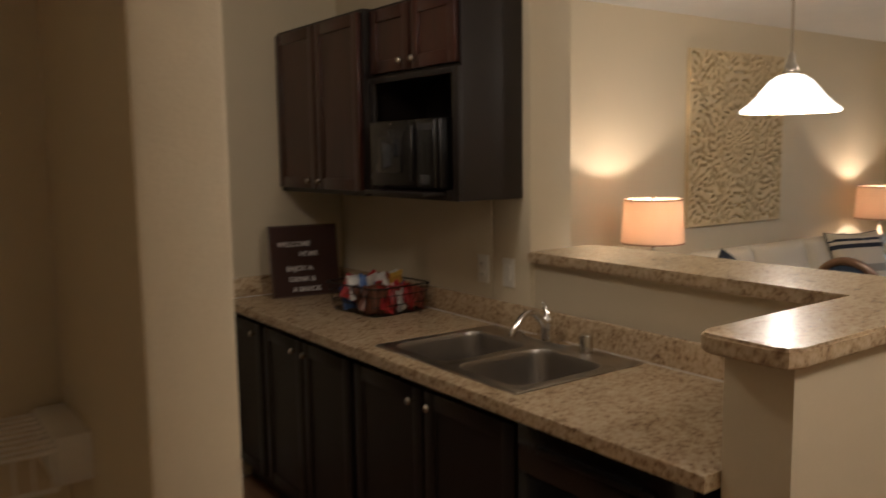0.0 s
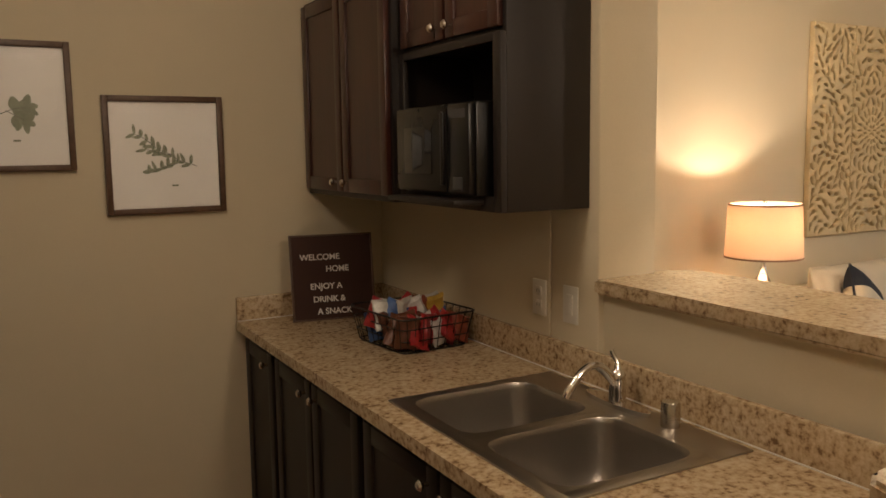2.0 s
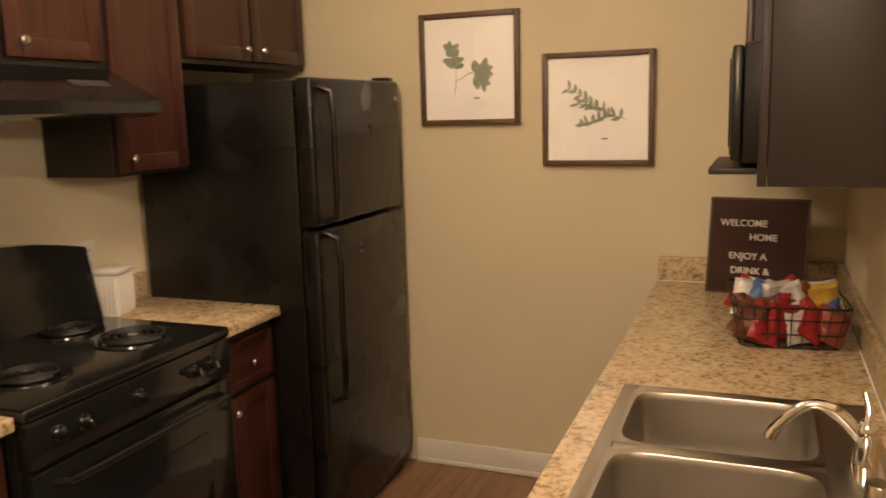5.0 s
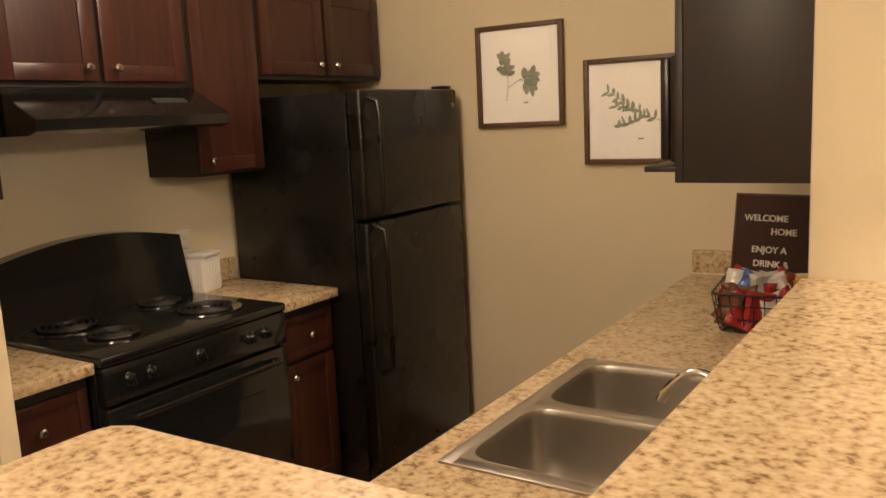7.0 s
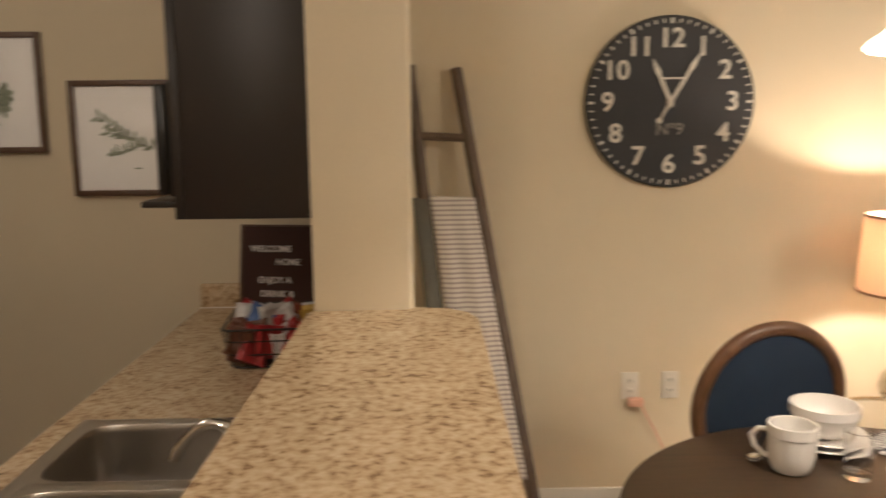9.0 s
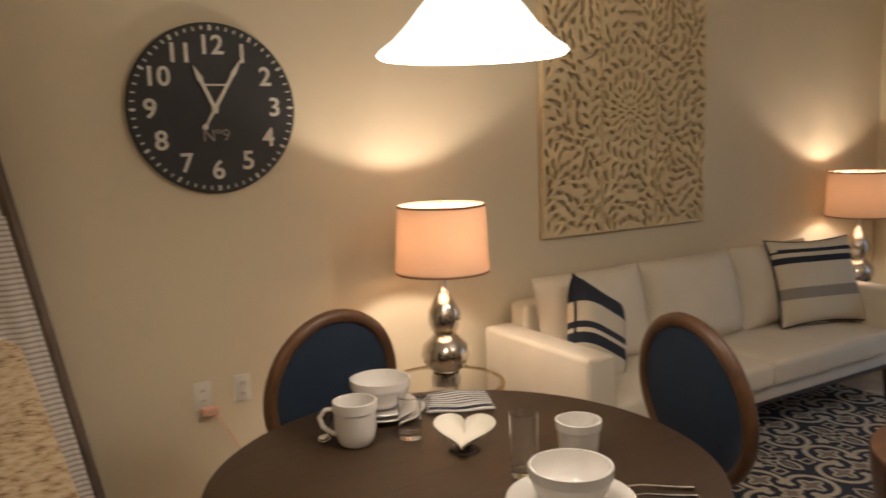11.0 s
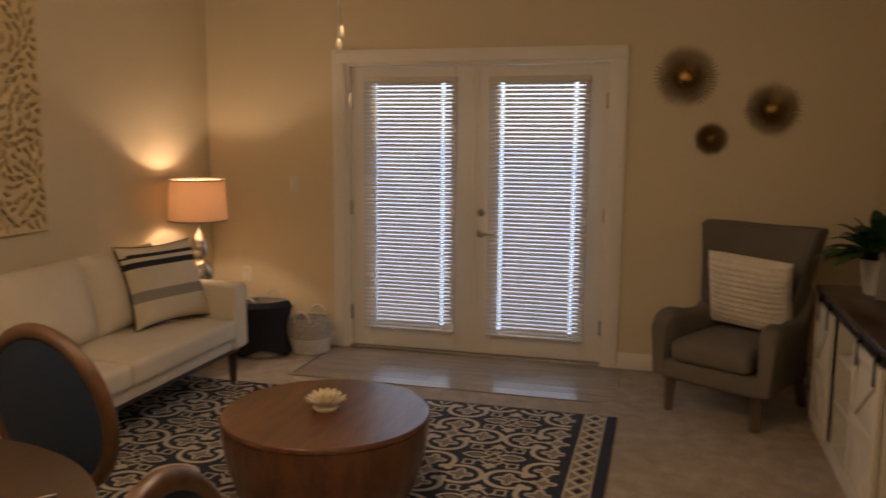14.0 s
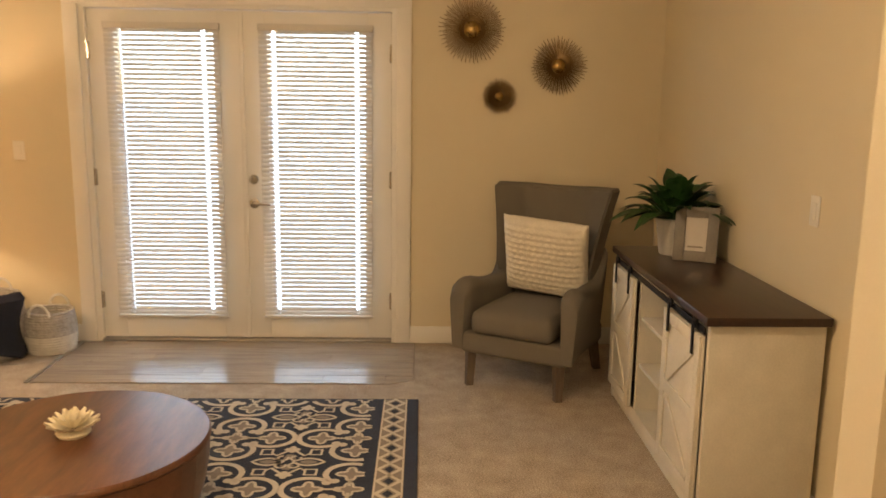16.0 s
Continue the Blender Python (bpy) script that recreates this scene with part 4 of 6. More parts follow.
# letter board and snack basket
SG = Matrix.Translation((-0.885, 3.30, 0.9155)) @ pose(0, 0, 0, 0, 0, -10) @ pose(0, 0, 0, -10, 0, 0)
sg = thing("letter_board", SG, "dark brown felt letter board with white letters", "sign")
part("board", boxed(-0.165, 0.165, 0, 0.012, 0, 0.345, 0.002), SIGN, sg)
b = bmesh.new()
for a in ((-0.172, -0.165, 0, 0.345), (0.165, 0.172, 0, 0.345), (-0.172, 0.172, 0.345, 0.352), (-0.172, 0.172, -0.0, 0.006)):
    box(b, a[0], a[1], -0.004, 0.014, a[2], a[3], 0.001)
part("frame", b, FRAMEWOOD, sg)
for x, z, body in ((-0.05, 0.258, "WELCOME"), (0.02, 0.208, "HOME"), (-0.03, 0.138, "ENJOY A"), (-0.02, 0.085, "DRINK &"), (0.0, 0.035, "A SNACK")):
    lettering("letters", body, 0.034, LETTER, sg, pose(x, -0.0015, z, 90, 0, 0), 0.001, 0.0006)

bk = thing("snack_basket", pose(-0.795, 2.785, 0.9145, 0, 0, 5), "black wire basket full of snack packets", "basket")
W, D, H = 0.31, 0.38, 0.125
for z, k in ((0.005, 0.86), (0.045, 0.91), (0.088, 0.955), (H, 1.0)):
    pts = []
    for cx, cy, a0 in ((1, 1, 0), (-1, 1, 90), (-1, -1, 180), (1, -1, 270)):
        for i in range(5):
            a = radians(a0 + 22.5 * i)
            pts.append((cx * (W / 2 * k - 0.03) + 0.03 * math.cos(a), cy * (D / 2 * k - 0.03) + 0.03 * math.sin(a), z))
    part("wire_hoop", tube(bmesh.new(), pts, 0.0035 if z == H else 0.0022, 6, True), WIRE, bk)
b = bmesh.new()
for i in range(9):
    f = -1 + 2 * i / 8
    for s in (-1, 1):
        tube(b, [(f * (W / 2 - 0.02) * 0.86, s * D / 2 * 0.86, 0.005), (f * (W / 2 - 0.02), s * D / 2, H)], 0.0016, 5)
        tube(b, [(s * W / 2 * 0.86, f * (D / 2 - 0.02) * 0.86, 0.005), (s * W / 2, f * (D / 2 - 0.02), H)], 0.0016, 5)
    tube(b, [(f * (W / 2 - 0.02) * 0.86, -D / 2 * 0.86, 0.005), (f * (W / 2 - 0.02) * 0.86, D / 2 * 0.86, 0.005)], 0.0016, 5)
part("wire_mesh", b, WIRE, bk)
rs = random.Random(11)
bx = pose(-0.795, 2.785, 0.9145, 0, 0, 5)
for i in range(36):
    wv, hv = rs.uniform(0.07, 0.10), rs.uniform(0.09, 0.125)
    b = cushion(bmesh.new(), wv, hv, rs.uniform(0.022, 0.036), 0.06, 8)
    for v in b.verts:
        v.co.y += 0.004 * math.sin(v.co.x * 90 + i) + 0.003 * math.sin(v.co.z * 120)
    row, col = i // 6, i % 6
    q = bx @ Matrix.Translation((-0.105 + 0.042 * col, -0.14 + 0.068 * row * (1 if row < 4 else 0.55), 0.085 + (0.032 if row >= 4 else 0.0) - 0.018 + rs.uniform(-0.008, 0.014))) @ pose(0, 0, 0, rs.uniform(-32, 10), rs.uniform(-40, 40), rs.uniform(-35, 35))
    s = part("snack_packet", b, SNACKS[rs.choice((0, 0, 1, 6, 3, 4, 5, 5)) if i not in (20, 29) else 2])
    s.matrix_world = q
    tagged(s, "shiny snack packet in the wire basket", "snack packet", "snacks in the basket")

# ---- dining room ----
PZ = 0.037
pd = thing("pendant_lamp", pose(*PENDANT, 0), "lit white glass bell pendant on a thin rod", "pendant lamp")
prof = [(0.222, 1.728), (0.226, 1.732), (0.218, 1.742), (0.188, 1.762), (0.153, 1.795), (0.124, 1.83), (0.095, 1.862), (0.06, 1.885), (0.028, 1.892)]
prof = [(r * 0.94, z + PZ) for r, z in prof]
part("shade", lathe(bmesh.new(), prof + [(r - 0.005, z - 0.004) for r, z in prof[::-1]], 56), PENDGLASS, pd, "glowing white glass bell shade")
part("cap", lathe(bmesh.new(), [(r, z + PZ) for r, z in ((0.03, 1.888), (0.034, 1.9), (0.026, 1.93), (0.016, 1.945), (0.014, 1.975), (0.006, 1.985))], 24), NICKEL, pd, "brushed nickel cap")
part("rod", tube(bmesh.new(), [(0, 0, 1.98), (0, 0, TOP - 0.03)], 0.0055, 8), NICKEL, pd)
part("canopy", lathe(bmesh.new(), [(0, TOP - 0.035), (0.03, TOP - 0.035), (0.06, TOP - 0.015), (0.065, TOP - 0.001)], 28), NICKEL, pd)

TC, TR = (0.75, 1.88), 0.65
dt = thing("dining_table", pose(*TC, 0), "round dark brown wooden pedestal dining table", "table")
part("tabletop", lathe(bmesh.new(), [(0, 0.712), (TR - 0.03, 0.712), (TR - 0.006, 0.72), (TR, 0.732), (TR - 0.003, 0.744), (TR - 0.012, 0.75), (0, 0.75)], 96), TABLEWOOD, dt)
part("pedestal", lathe(bmesh.new(), [(0.20, 0.7115), (0.19, 0.66), (0.08, 0.62), (0.06, 0.5), (0.085, 0.36), (0.10, 0.25), (0.07, 0.14), (0.12, 0.10), (0.12, 0.07)], 32), TABLEWOOD, dt)
for i in range(4):
    b = tube(bmesh.new(), [(0.06, 0, 0.12), (0.2, 0, 0.11), (0.32, 0, 0.06), (0.38, 0, 0.03)], [0.04, 0.036, 0.03, 0.03], 10)
    part("foot", turned(b, pose(0, 0, 0, 0, 0, 45 + 90 * i)), TABLEWOOD, dt)


def oval_chair():
    """Chair facing +y: oval upholstered back behind, four turned legs."""
    c = thing("dining_chair", pose(0, 0, 0), "oval-back dining chair in walnut wood and navy velvet", "chair", "chairs round the dining table")
    N = 44
    lean = pose(0, -0.225, 0.745, -9, 0, 0)
    ring = [(0.232 * math.cos(2 * math.pi * i / N), 0, 0.262 * math.sin(2 * math.pi * i / N)) for i in range(N)]
    part("back_frame", turned(tube(bmesh.new(), ring, 0.024, 10, True), lean), CHAIRWOOD, c)
    b = bmesh.new()
    for s in (1, -1):
        rows = []
        for k in (1.0, 0.9, 0.7, 0.4):
            rows.append([b.verts.new((0.217 * k * math.cos(2 * math.pi * i / N), s * (0.012 + 0.02 * (1 - k * k)), 0.247 * k * math.sin(2 * math.pi * i / N))) for i in range(N)])
        for p, q in zip(rows, rows[1:]):
            for i in range(N):
                b.faces.new((p[i], p[(i + 1) % N], q[(i + 1) % N], q[i]))
        b.faces.new(rows[-1])
    part("backrest", turned(b, lean), NAVY, c, "navy velvet oval backrest")
    for s in (-1, 1):
        part("back_post", tube(bmesh.new(), [(0.13 * s, -0.19, 0.50), (0.15 * s, -0.20, 0.44)], 0.02, 8), CHAIRWOOD, c)
        part("leg", tube(bmesh.new(), [(0.17 * s, -0.20, 0.42), (0.175 * s, -0.21, 0.2), (0.19 * s, -0.25, 0.0)], [0.022, 0.019, 0.015], 10), CHAIRWOOD, c)
        part("leg", tube(bmesh.new(), [(0.20 * s, 0.20, 0.42), (0.20 * s, 0.20, 0.36), (0.20 * s, 0.20, 0.0)], [0.026, 0.024, 0.013], 10), CHAIRWOOD, c)
    b = prism(bmesh.new(), [(-0.20, -0.22), (0.20, -0.22), (0.25, 0.20), (0.20, 0.245), (-0.20, 0.245), (-0.25, 0.20)], 0.38, 0.44)
    part("seat_frame", b, CHAIRWOOD, c)
    part("seat", turned(rounded_slab(bmesh.new(), -0.22, 0.22, -0.205, 0.225, 0.4405, 0.48, 0.03, 0.018), pose(0, 0, 0)), NAVY, c, "navy velvet seat cushion")
    return c


ch = oval_chair()
ch.matrix_world = pose(0.775, 2.48, 0, 0, 0, 186)
copy_thing(ch, pose(1.405, 1.94, 0, 0, 0, 83))
copy_thing(ch, pose(0.72, 1.12, 0, 0, 0, 6))

TZ = 0.7502


def bowl(at, r, h, label):
    c = thing("bowl", pose(*at), label, "bowl", "table setting")
    part("bowl_body", lathe(bmesh.new(), [(0, 0), (r * 0.50, 0), (r * 0.53, 0.006), (r * 0.72, h * 0.17), (r * 0.86, h * 0.38), (r * 0.95, h * 0.62), (r * 0.97, h * 0.71), (r * 1.0, h * 0.725), (r, h), (r - 0.006, h), (r - 0.008, h * 0.72), (r * 0.72, h * 0.38), (r * 0.35, 0.012), (0, 0.01)], 44), CERAMIC, c)
    return c


def plate(at, r, label):
    c = thing("plate", pose(*at), label, "plate", "table setting")
    part("plate_body", lathe(bmesh.new(), [(0, 0), (r * 0.6, 0), (r * 0.66, 0.004), (r * 0.98, 0.016), (r, 0.019), (r * 0.985, 0.021), (r * 0.66, 0.009), (0, 0.006)], 52), CERAMIC, c)
    return c


def drinking_glass(at, r, h):
    c = thing("drinking_glass", pose(*at), "clear straight drinking glass on the table", "glass", "table setting")
    g = part("tumbler", lathe(bmesh.new(), [(0, 0), (r * 0.92, 0), (r * 0.95, 0.004), (r, h), (r - 0.002, h + 0.001), (r * 0.9, 0.02), (0, 0.018)], 36), GLASS, c)
    return c


def spoon(at, turn, label, ln=0.17):
    c = thing("spoon", pose(*at, 0, 0, turn), label, "spoon", "table setting")
    b = bmesh.new()
    tube(b, [(-0.05, 0, 0.004), (0, 0, 0.010), (ln * 0.5, 0, 0.005), (ln - 0.05, 0, 0.004)], [0.003, 0.003, 0.004, 0.006], 8)
    part("stem", b, CHROME, c)
    b = lathe(bmesh.new(), [(0, 0.001), (0.012, 0.003), (0.019, 0.009), (0.018, 0.010), (0.011, 0.005), (0, 0.003)], 20)
    turned(b, pose(-0.075, 0, 0) @ Matrix.Diagonal((1.55, 1, 1, 1)))
    part("scoop", b, CHROME, c)


P1 = (0.77, 2.38)
plate((*P1, TZ), 0.135, "white stoneware dinner plate under a bowl")
plate((*P1, TZ + 0.012), 0.118, "white stoneware salad plate under a bowl")
bowl((*P1, TZ + 0.024), 0.092, 0.088, "white stoneware bowl stacked on plates")
P2 = (0.84, 1.57)
plate((*P2, TZ), 0.148, "white stoneware dinner plate under a bowl")
bowl((*P2, TZ + 0.010), 0.096, 0.088, "white stoneware bowl on a plate")
mg = thing("mug", pose(0.615, 2.20, TZ), "white stoneware mug with a handle", "mug")
part("mug_body", lathe(bmesh.new(), [(0, 0), (0.032, 0), (0.036, 0.003), (0.043, 0.020), (0.0465, 0.045), (0.047, 0.088), (0.049, 0.09), (0.049, 0.115), (0.044, 0.115), (0.043, 0.06), (0.034, 0.010), (0, 0.008)], 40), CERAMIC, mg)
part("handle", tube(bmesh.new(), [(-0.044, 0, 0.092), (-0.066, 0, 0.090), (-0.080, 0, 0.070), (-0.074, 0, 0.046), (-0.056, 0, 0.030), (-0.038, 0, 0.022)], 0.006, 10), CERAMIC, mg)
mg.matrix_world = pose(0.60, 2.20, TZ, 0, 0, -35)
mg.scale = (1.25, 1.25, 1.08)
m2 = thing("cup", pose(1.06, 1.80, TZ), "white stoneware cup on the table", "cup")
part("cup_body", lathe(bmesh.new(), [(0, 0), (0.038, 0), (0.040, 0.005), (0.043, 0.07), (0.046, 0.073), (0.047, 0.098), (0.042, 0.098), (0.04, 0.05), (0.034, 0.010), (0, 0.009)], 36), CERAMIC, m2)
m2.scale = (1.3, 1.3, 0.9)
drinking_glass((0.745, 2.15, TZ), 0.034, 0.12)
drinking_glass((0.855, 1.765, TZ), 0.036, 0.16)
spoon((0.57, 2.33, TZ), 60, "steel spoon beside the plates")
spoon((1.03, 1.54, TZ), -38, "steel spoon beside the bowl")
spoon((1.00, 1.50, TZ), -35, "steel fork-length spoon beside the bowl")
hd = thing("heart_dish", pose(0.82, 1.985, TZ, 0, 0, -38), "cream heart-shaped dish on a small dark stand", "dish")
out = []
for i in range(40):
    a = 2 * math.pi * i / 40
    out.append((0.0052 * 16 * math.sin(a) ** 3, 0.0052 * (13 * math.cos(a) - 5 * math.cos(2 * a) - 2 * math.cos(3 * a) - math.cos(4 * a))))
b = bmesh.new()
rows = []
for k, z in ((0.30, 0.0), (0.75, 0.008), (1.0, 0.030), (1.02, 0.033), (0.94, 0.028), (0.7, 0.014), (0.2, 0.007)):
    rows.append([b.verts.new((x * k, y * k, z)) for x, y in out])
for p, q in zip(rows, rows[1:]):
    for i in range(40):
        b.faces.new((p[i], p[(i + 1) % 40], q[(i + 1) % 40], q[i]))
b.faces.new(rows[0][::-1])
b.faces.new(rows[-1])
part("dish", turned(b, pose(0, 0, 0.035, 16, 0, 0)), HEARTIN, hd)
part("stand", lathe(bmesh.new(), [(0, 0), (0.042, 0), (0.038, 0.006), (0.012, 0.014), (0.010, 0.026), (0.024, 0.036), (0, 0.038)], 24), DARKMETAL, hd)
nk = thing("napkin", pose(1.0, 2.30, TZ, 0, 0, -25), "folded white and navy striped cloth napkin", "napkin")
b = bmesh.new()
for k in range(3):
    box(b, -0.105 + 0.006 * k, 0.105 - 0.004 * k, -0.07 + 0.012 * k, 0.07 + 0.004 * k, 0.001 + 0.006 * k, 0.006 + 0.006 * k, 0.002)
bmesh.ops.subdivide_edges(b, edges=[e for e in b.edges if e.calc_length() > 0.08], cuts=6, use_grid_fill=True)
for v in b.verts:
    v.co.z += 0.003 * (1 + math.sin(v.co.x * 40 + v.co.y * 25)) * (0.4 if v.co.z < 0.004 else 1)
part("folded_cloth", b, NAPKIN, nk)

# wall clock
CK = thing("wall_clock", pose(0.634, NORTH - 0.002, 1.714), "large round charcoal wall clock with cream numerals", "clock")
part("face", turned(lathe(bmesh.new(), [(0, 0), (0.335, 0), (0.345, 0.008), (0.345, 0.024), (0.339, 0.03), (0, 0.03)], 96), pose(0, 0, 0, 90, 0, 0)), CLOCKFACE, CK)
for i in range(1, 13):
    a = radians(90 - 30 * i)
    lettering("numeral", str(i), 0.108, CREAMPAINT, CK, pose(0.255 * math.cos(a), -0.0308, 0.252 * math.sin(a), 90, 0, 0), 0.0012, 0.0017)
for i in range(60):
    a = 2 * math.pi * i / 60
    b = boxed(-0.011 if i % 5 == 0 else -0.008, 0.011 if i % 5 == 0 else 0.008, -0.0325, -0.0305, -0.0055 if i % 5 == 0 else -0.003, 0.0055 if i % 5 == 0 else 0.003)
    o = part("minute_mark", turned(b, Matrix.Translation((0.323 * math.cos(a), 0, 0.323 * math.sin(a))) @ pose(0, 0, 0, 0, -math.degrees(a), 0)), CREAMPAINT, CK)
lettering("maker_text", "N\u00ba9", 0.07, PILLOWGREY, CK, pose(0, -0.0308, -0.11, 90, 0, 0), 0.001)


def clock_hand_part(name, a, ln, w0, tail):
    b = bmesh.new()
    prism(b, [(-w0 * 0.5, -tail), (w0 * 0.5, -tail), (w0, 0), (w0 * 0.9, ln * 0.62), (w0 * 1.5, ln * 0.70), (0, ln), (-w0 * 1.5, ln * 0.70), (-w0 * 0.9, ln * 0.62), (-w0, 0)], 0, 0.003)
    turned(b, Matrix.Translation((0, -0.036, 0)) @ pose(0, 0, 0, 0, a, 0) @ pose(0, 0, 0, 90, 0, 0))
    part(name, b, CREAMPAINT, CK)


clock_hand_part("minute_pointer", 31, 0.24, 0.007, 0.085)
clock_hand_part("hour_pointer", -24, 0.19, 0.008, 0.02)
part("cross_bar", boxed(-0.045, 0.055, -0.038, -0.0345, 0.092, 0.099), CREAMPAINT, CK)
part("hub", turned(lathe(bmesh.new(), [(0, 0), (0.014, 0), (0.012, 0.012), (0, 0.013)], 20), pose(0, -0.030, 0, 90, 0, 0)), CREAMPAINT, CK)
part("tail_disc", turned(lathe(bmesh.new(), [(0, 0), (0.012, 0), (0.012, 0.004), (0, 0.004)], 20), pose(-0.044, -0.0345, -0.073, 90, 0, 0)), CREAMPAINT, CK)

CK.scale = (0.965, 1, 0.965)
# blanket ladder
ld = thing("blanket_ladder", pose(0, 0, 0), "weathered brown wooden blanket ladder leaning on the wall", "ladder")
rails = [((-0.305, 3.465, 1.86), (-0.30, 3.12, 0.0)), ((-0.205, 3.465, 1.85), (0.10, 3.12, 0.018))]
rails[0] = ((-0.385, 3.462, 1.862), (-0.21, 3.12, 0.018))
for top, low in rails:
    top, low = Vector(top), Vector(low)
    b = bmesh.new()
    tube(b, [low, low.lerp(top, 0.5), top], [0.026, 0.025, 0.023], 8)
    part("rail", b, LADDERWOOD, ld)
for f in (0.14, 0.40, 0.715, 0.855):
    p, q = (Vector(low).lerp(Vector(top), f) for top, low in rails)
    part("rung", tube(bmesh.new(), [p, q], 0.016, 8), LADDERWOOD, ld)


def draped(name, label, mat, f_top, drop, lo, hi, wave, n=26):
    p, q = (Vector(low).lerp(Vector(top), f_top) for top, low in rails)
    b = bmesh.new()
    rows = []
    for side in (1, 0):
        for k in range(n + 1):
            d = k / n * drop if side == 0 else (1 - k / n) * drop * 0.8
            row = []
            for i in range(13):
                u = lo + (hi - lo) * i / 12
                c = p.lerp(q, u)
                c = c + Vector((0.12 * d + 0.06 * d * u, (-0.024 - 0.19 * d if side == 0 else 0.022 - 0.08 * d), 0.02 - d))
                c.y += wave * math.sin(u * 17 + side) * min(1, d * 4)
                row.append(b.verts.new(c))
            rows.append(row)
    for a, c in zip(rows, rows[1:]):
        for i in range(12):
            b.faces.new((a[i], a[i + 1], c[i + 1], c[i]))
    o = part(name, b, mat)
    o.modifiers.new("cloth", "SOLIDIFY").thickness = 0.006
    return tagged(o, label, "throw")


draped("throw_blanket", "white and grey striped throw hung over the ladder", THROW, 0.72, 1.05, 0.10, 0.90, 0.006)
draped("throw_blanket", "dark grey-green throw hung beside a striped throw on the ladder", GREYTHROW, 0.715, 0.85, -0.20, 0.07, 0.008)

# ---- living room ----


def table_lamp(x, y, z, label):
    l = thing("table_lamp", pose(x, y, z), label, "table lamp", "lamps beside the sofa")
    part("base", lathe(bmesh.new(), [(0, 0), (0.062, 0), (0.064, 0.006), (0.064, 0.045), (0.056, 0.05)], 32), CHROME, l, "chrome lamp foot")
    part("gourd_body", lathe(bmesh.new(), [(0.048, 0.05), (0.086, 0.08), (0.103, 0.125), (0.093, 0.17), (0.058, 0.205), (0.044, 0.218), (0.056, 0.235), (0.070, 0.275), (0.067, 0.315), (0.042, 0.36), (0.028, 0.385), (0.022, 0.395)], 40), MERCURY, l, "silvered double-gourd glass body")
    part("neck", lathe(bmesh.new(), [(0.022, 0.3955), (0.024, 0.40), (0.018, 0.415), (0.012, 0.44), (0.012, 0.47)], 20), CHROME, l)
    b = lathe(bmesh.new(), [(0.197, 0.485), (0.183, 0.765), (0.180, 0.765), (0.194, 0.485)], 56, closed=True)
    part("shade", b, LINEN, l, "peach linen drum shade, lit")
    for r, z0 in ((0.199, 0.483), (0.185, 0.758)):
        part("shade_trim", lathe(bmesh.new(), [(r, z0), (r - 0.0006, z0 + 0.009), (r - 0.006, z0 + 0.009), (r - 0.006, z0)], 56, closed=True), SHADETRIM, l)
    b = bmesh.new()
    for i in range(3):
        a = 2 * math.pi * i / 3
        tube(b, [(0, 0, 0.752), (0.181 * math.cos(a), 0.181 * math.sin(a), 0.752)], 0.002, 5)
    tube(b, [(0.014, 0, 0.46), (0.06, 0, 0.58), (0.03, 0, 0.72), (0, 0, 0.752)], 0.002, 5)
    part("harp", b, NICKEL, l)
    part("finial", lathe(bmesh.new(), [(0.004, 0.752), (0.010, 0.765), (0.008, 0.778), (0, 0.782)], 14), NICKEL, l)


def side_table(x, y, h, label):
    s = thing("side_table", pose(x, y, 0), label, "side table", "glass side tables")
    ring = [(0.255 * math.cos(2 * math.pi * i / 48), 0.255 * math.sin(2 * math.pi * i / 48), h - 0.012) for i in range(48)]
    part("rim", tube(bmesh.new(), ring, 0.011, 8, True), GOLD, s, "aged brass rim")
    part("glass_top", lathe(bmesh.new(), [(0, h - 0.010), (0.246, h - 0.010), (0.246, h - 0.002), (0, h - 0.002)], 48), GLASS, s)
    for i in range(4):
        a = radians(45 + 90 * i)
        part("leg", tube(bmesh.new(), [(0.25 * math.cos(a), 0.25 * math.sin(a), h - 0.014), (0.2 * math.cos(a), 0.2 * math.sin(a), 0.0)], 0.009, 8), GOLD, s)
    ring = [(0.215 * math.cos(2 * math.pi * i / 40), 0.215 * math.sin(2 * math.pi * i / 40), 0.16) for i in range(40)]
    part("lower_ring", tube(bmesh.new(), ring, 0.007, 8, True), GOLD, s)


LH = 0.535
side_table(1.44, 3.12, LH, "round glass and brass side table under a lamp")
table_lamp(*LAMP_A, LH - 0.002, "lit table lamp with silvered gourd base")
side_table(4.58, 3.22, LH - 0.03, "round glass and brass side table by the sofa end")
table_lamp(*LAMP_B, LH - 0.032, "lit table lamp with silvered gourd base, beyond the sofa")

# sofa
SX, SE, SF, SB = 1.87, 4.25, 2.68, 3.44
so = thing("sofa", pose(0, 0, 0), "cream linen sofa with dark wooden legs", "sofa")
b = bmesh.new()
box(b, SX + 0.15, SE - 0.15, SF + 0.02, SB, 0.235, 0.305, 0.015)
box(b, SX + 0.15, SE - 0.15, SB - 0.14, SB, 0.3055, 0.76, 0.035, seg=4)
part("body", b, SOFA, so)
for x0, x1 in ((SX, SX + 0.155), (SE - 0.155, SE)):
    part("armrest", boxed(x0, x1, SF, SB, 0.232, 0.650, 0.022, seg=4), SOFA, so)
    pip = [(x0 + 0.012, SF + 0.001, 0.25), (x0 + 0.012, SF + 0.001, 0.637), (x1 - 0.012, SF + 0.001, 0.637), (x1 - 0.012, SF + 0.001, 0.25)]
    part("piping", tube(bmesh.new(), pip, 0.004, 6), SOFA, so)
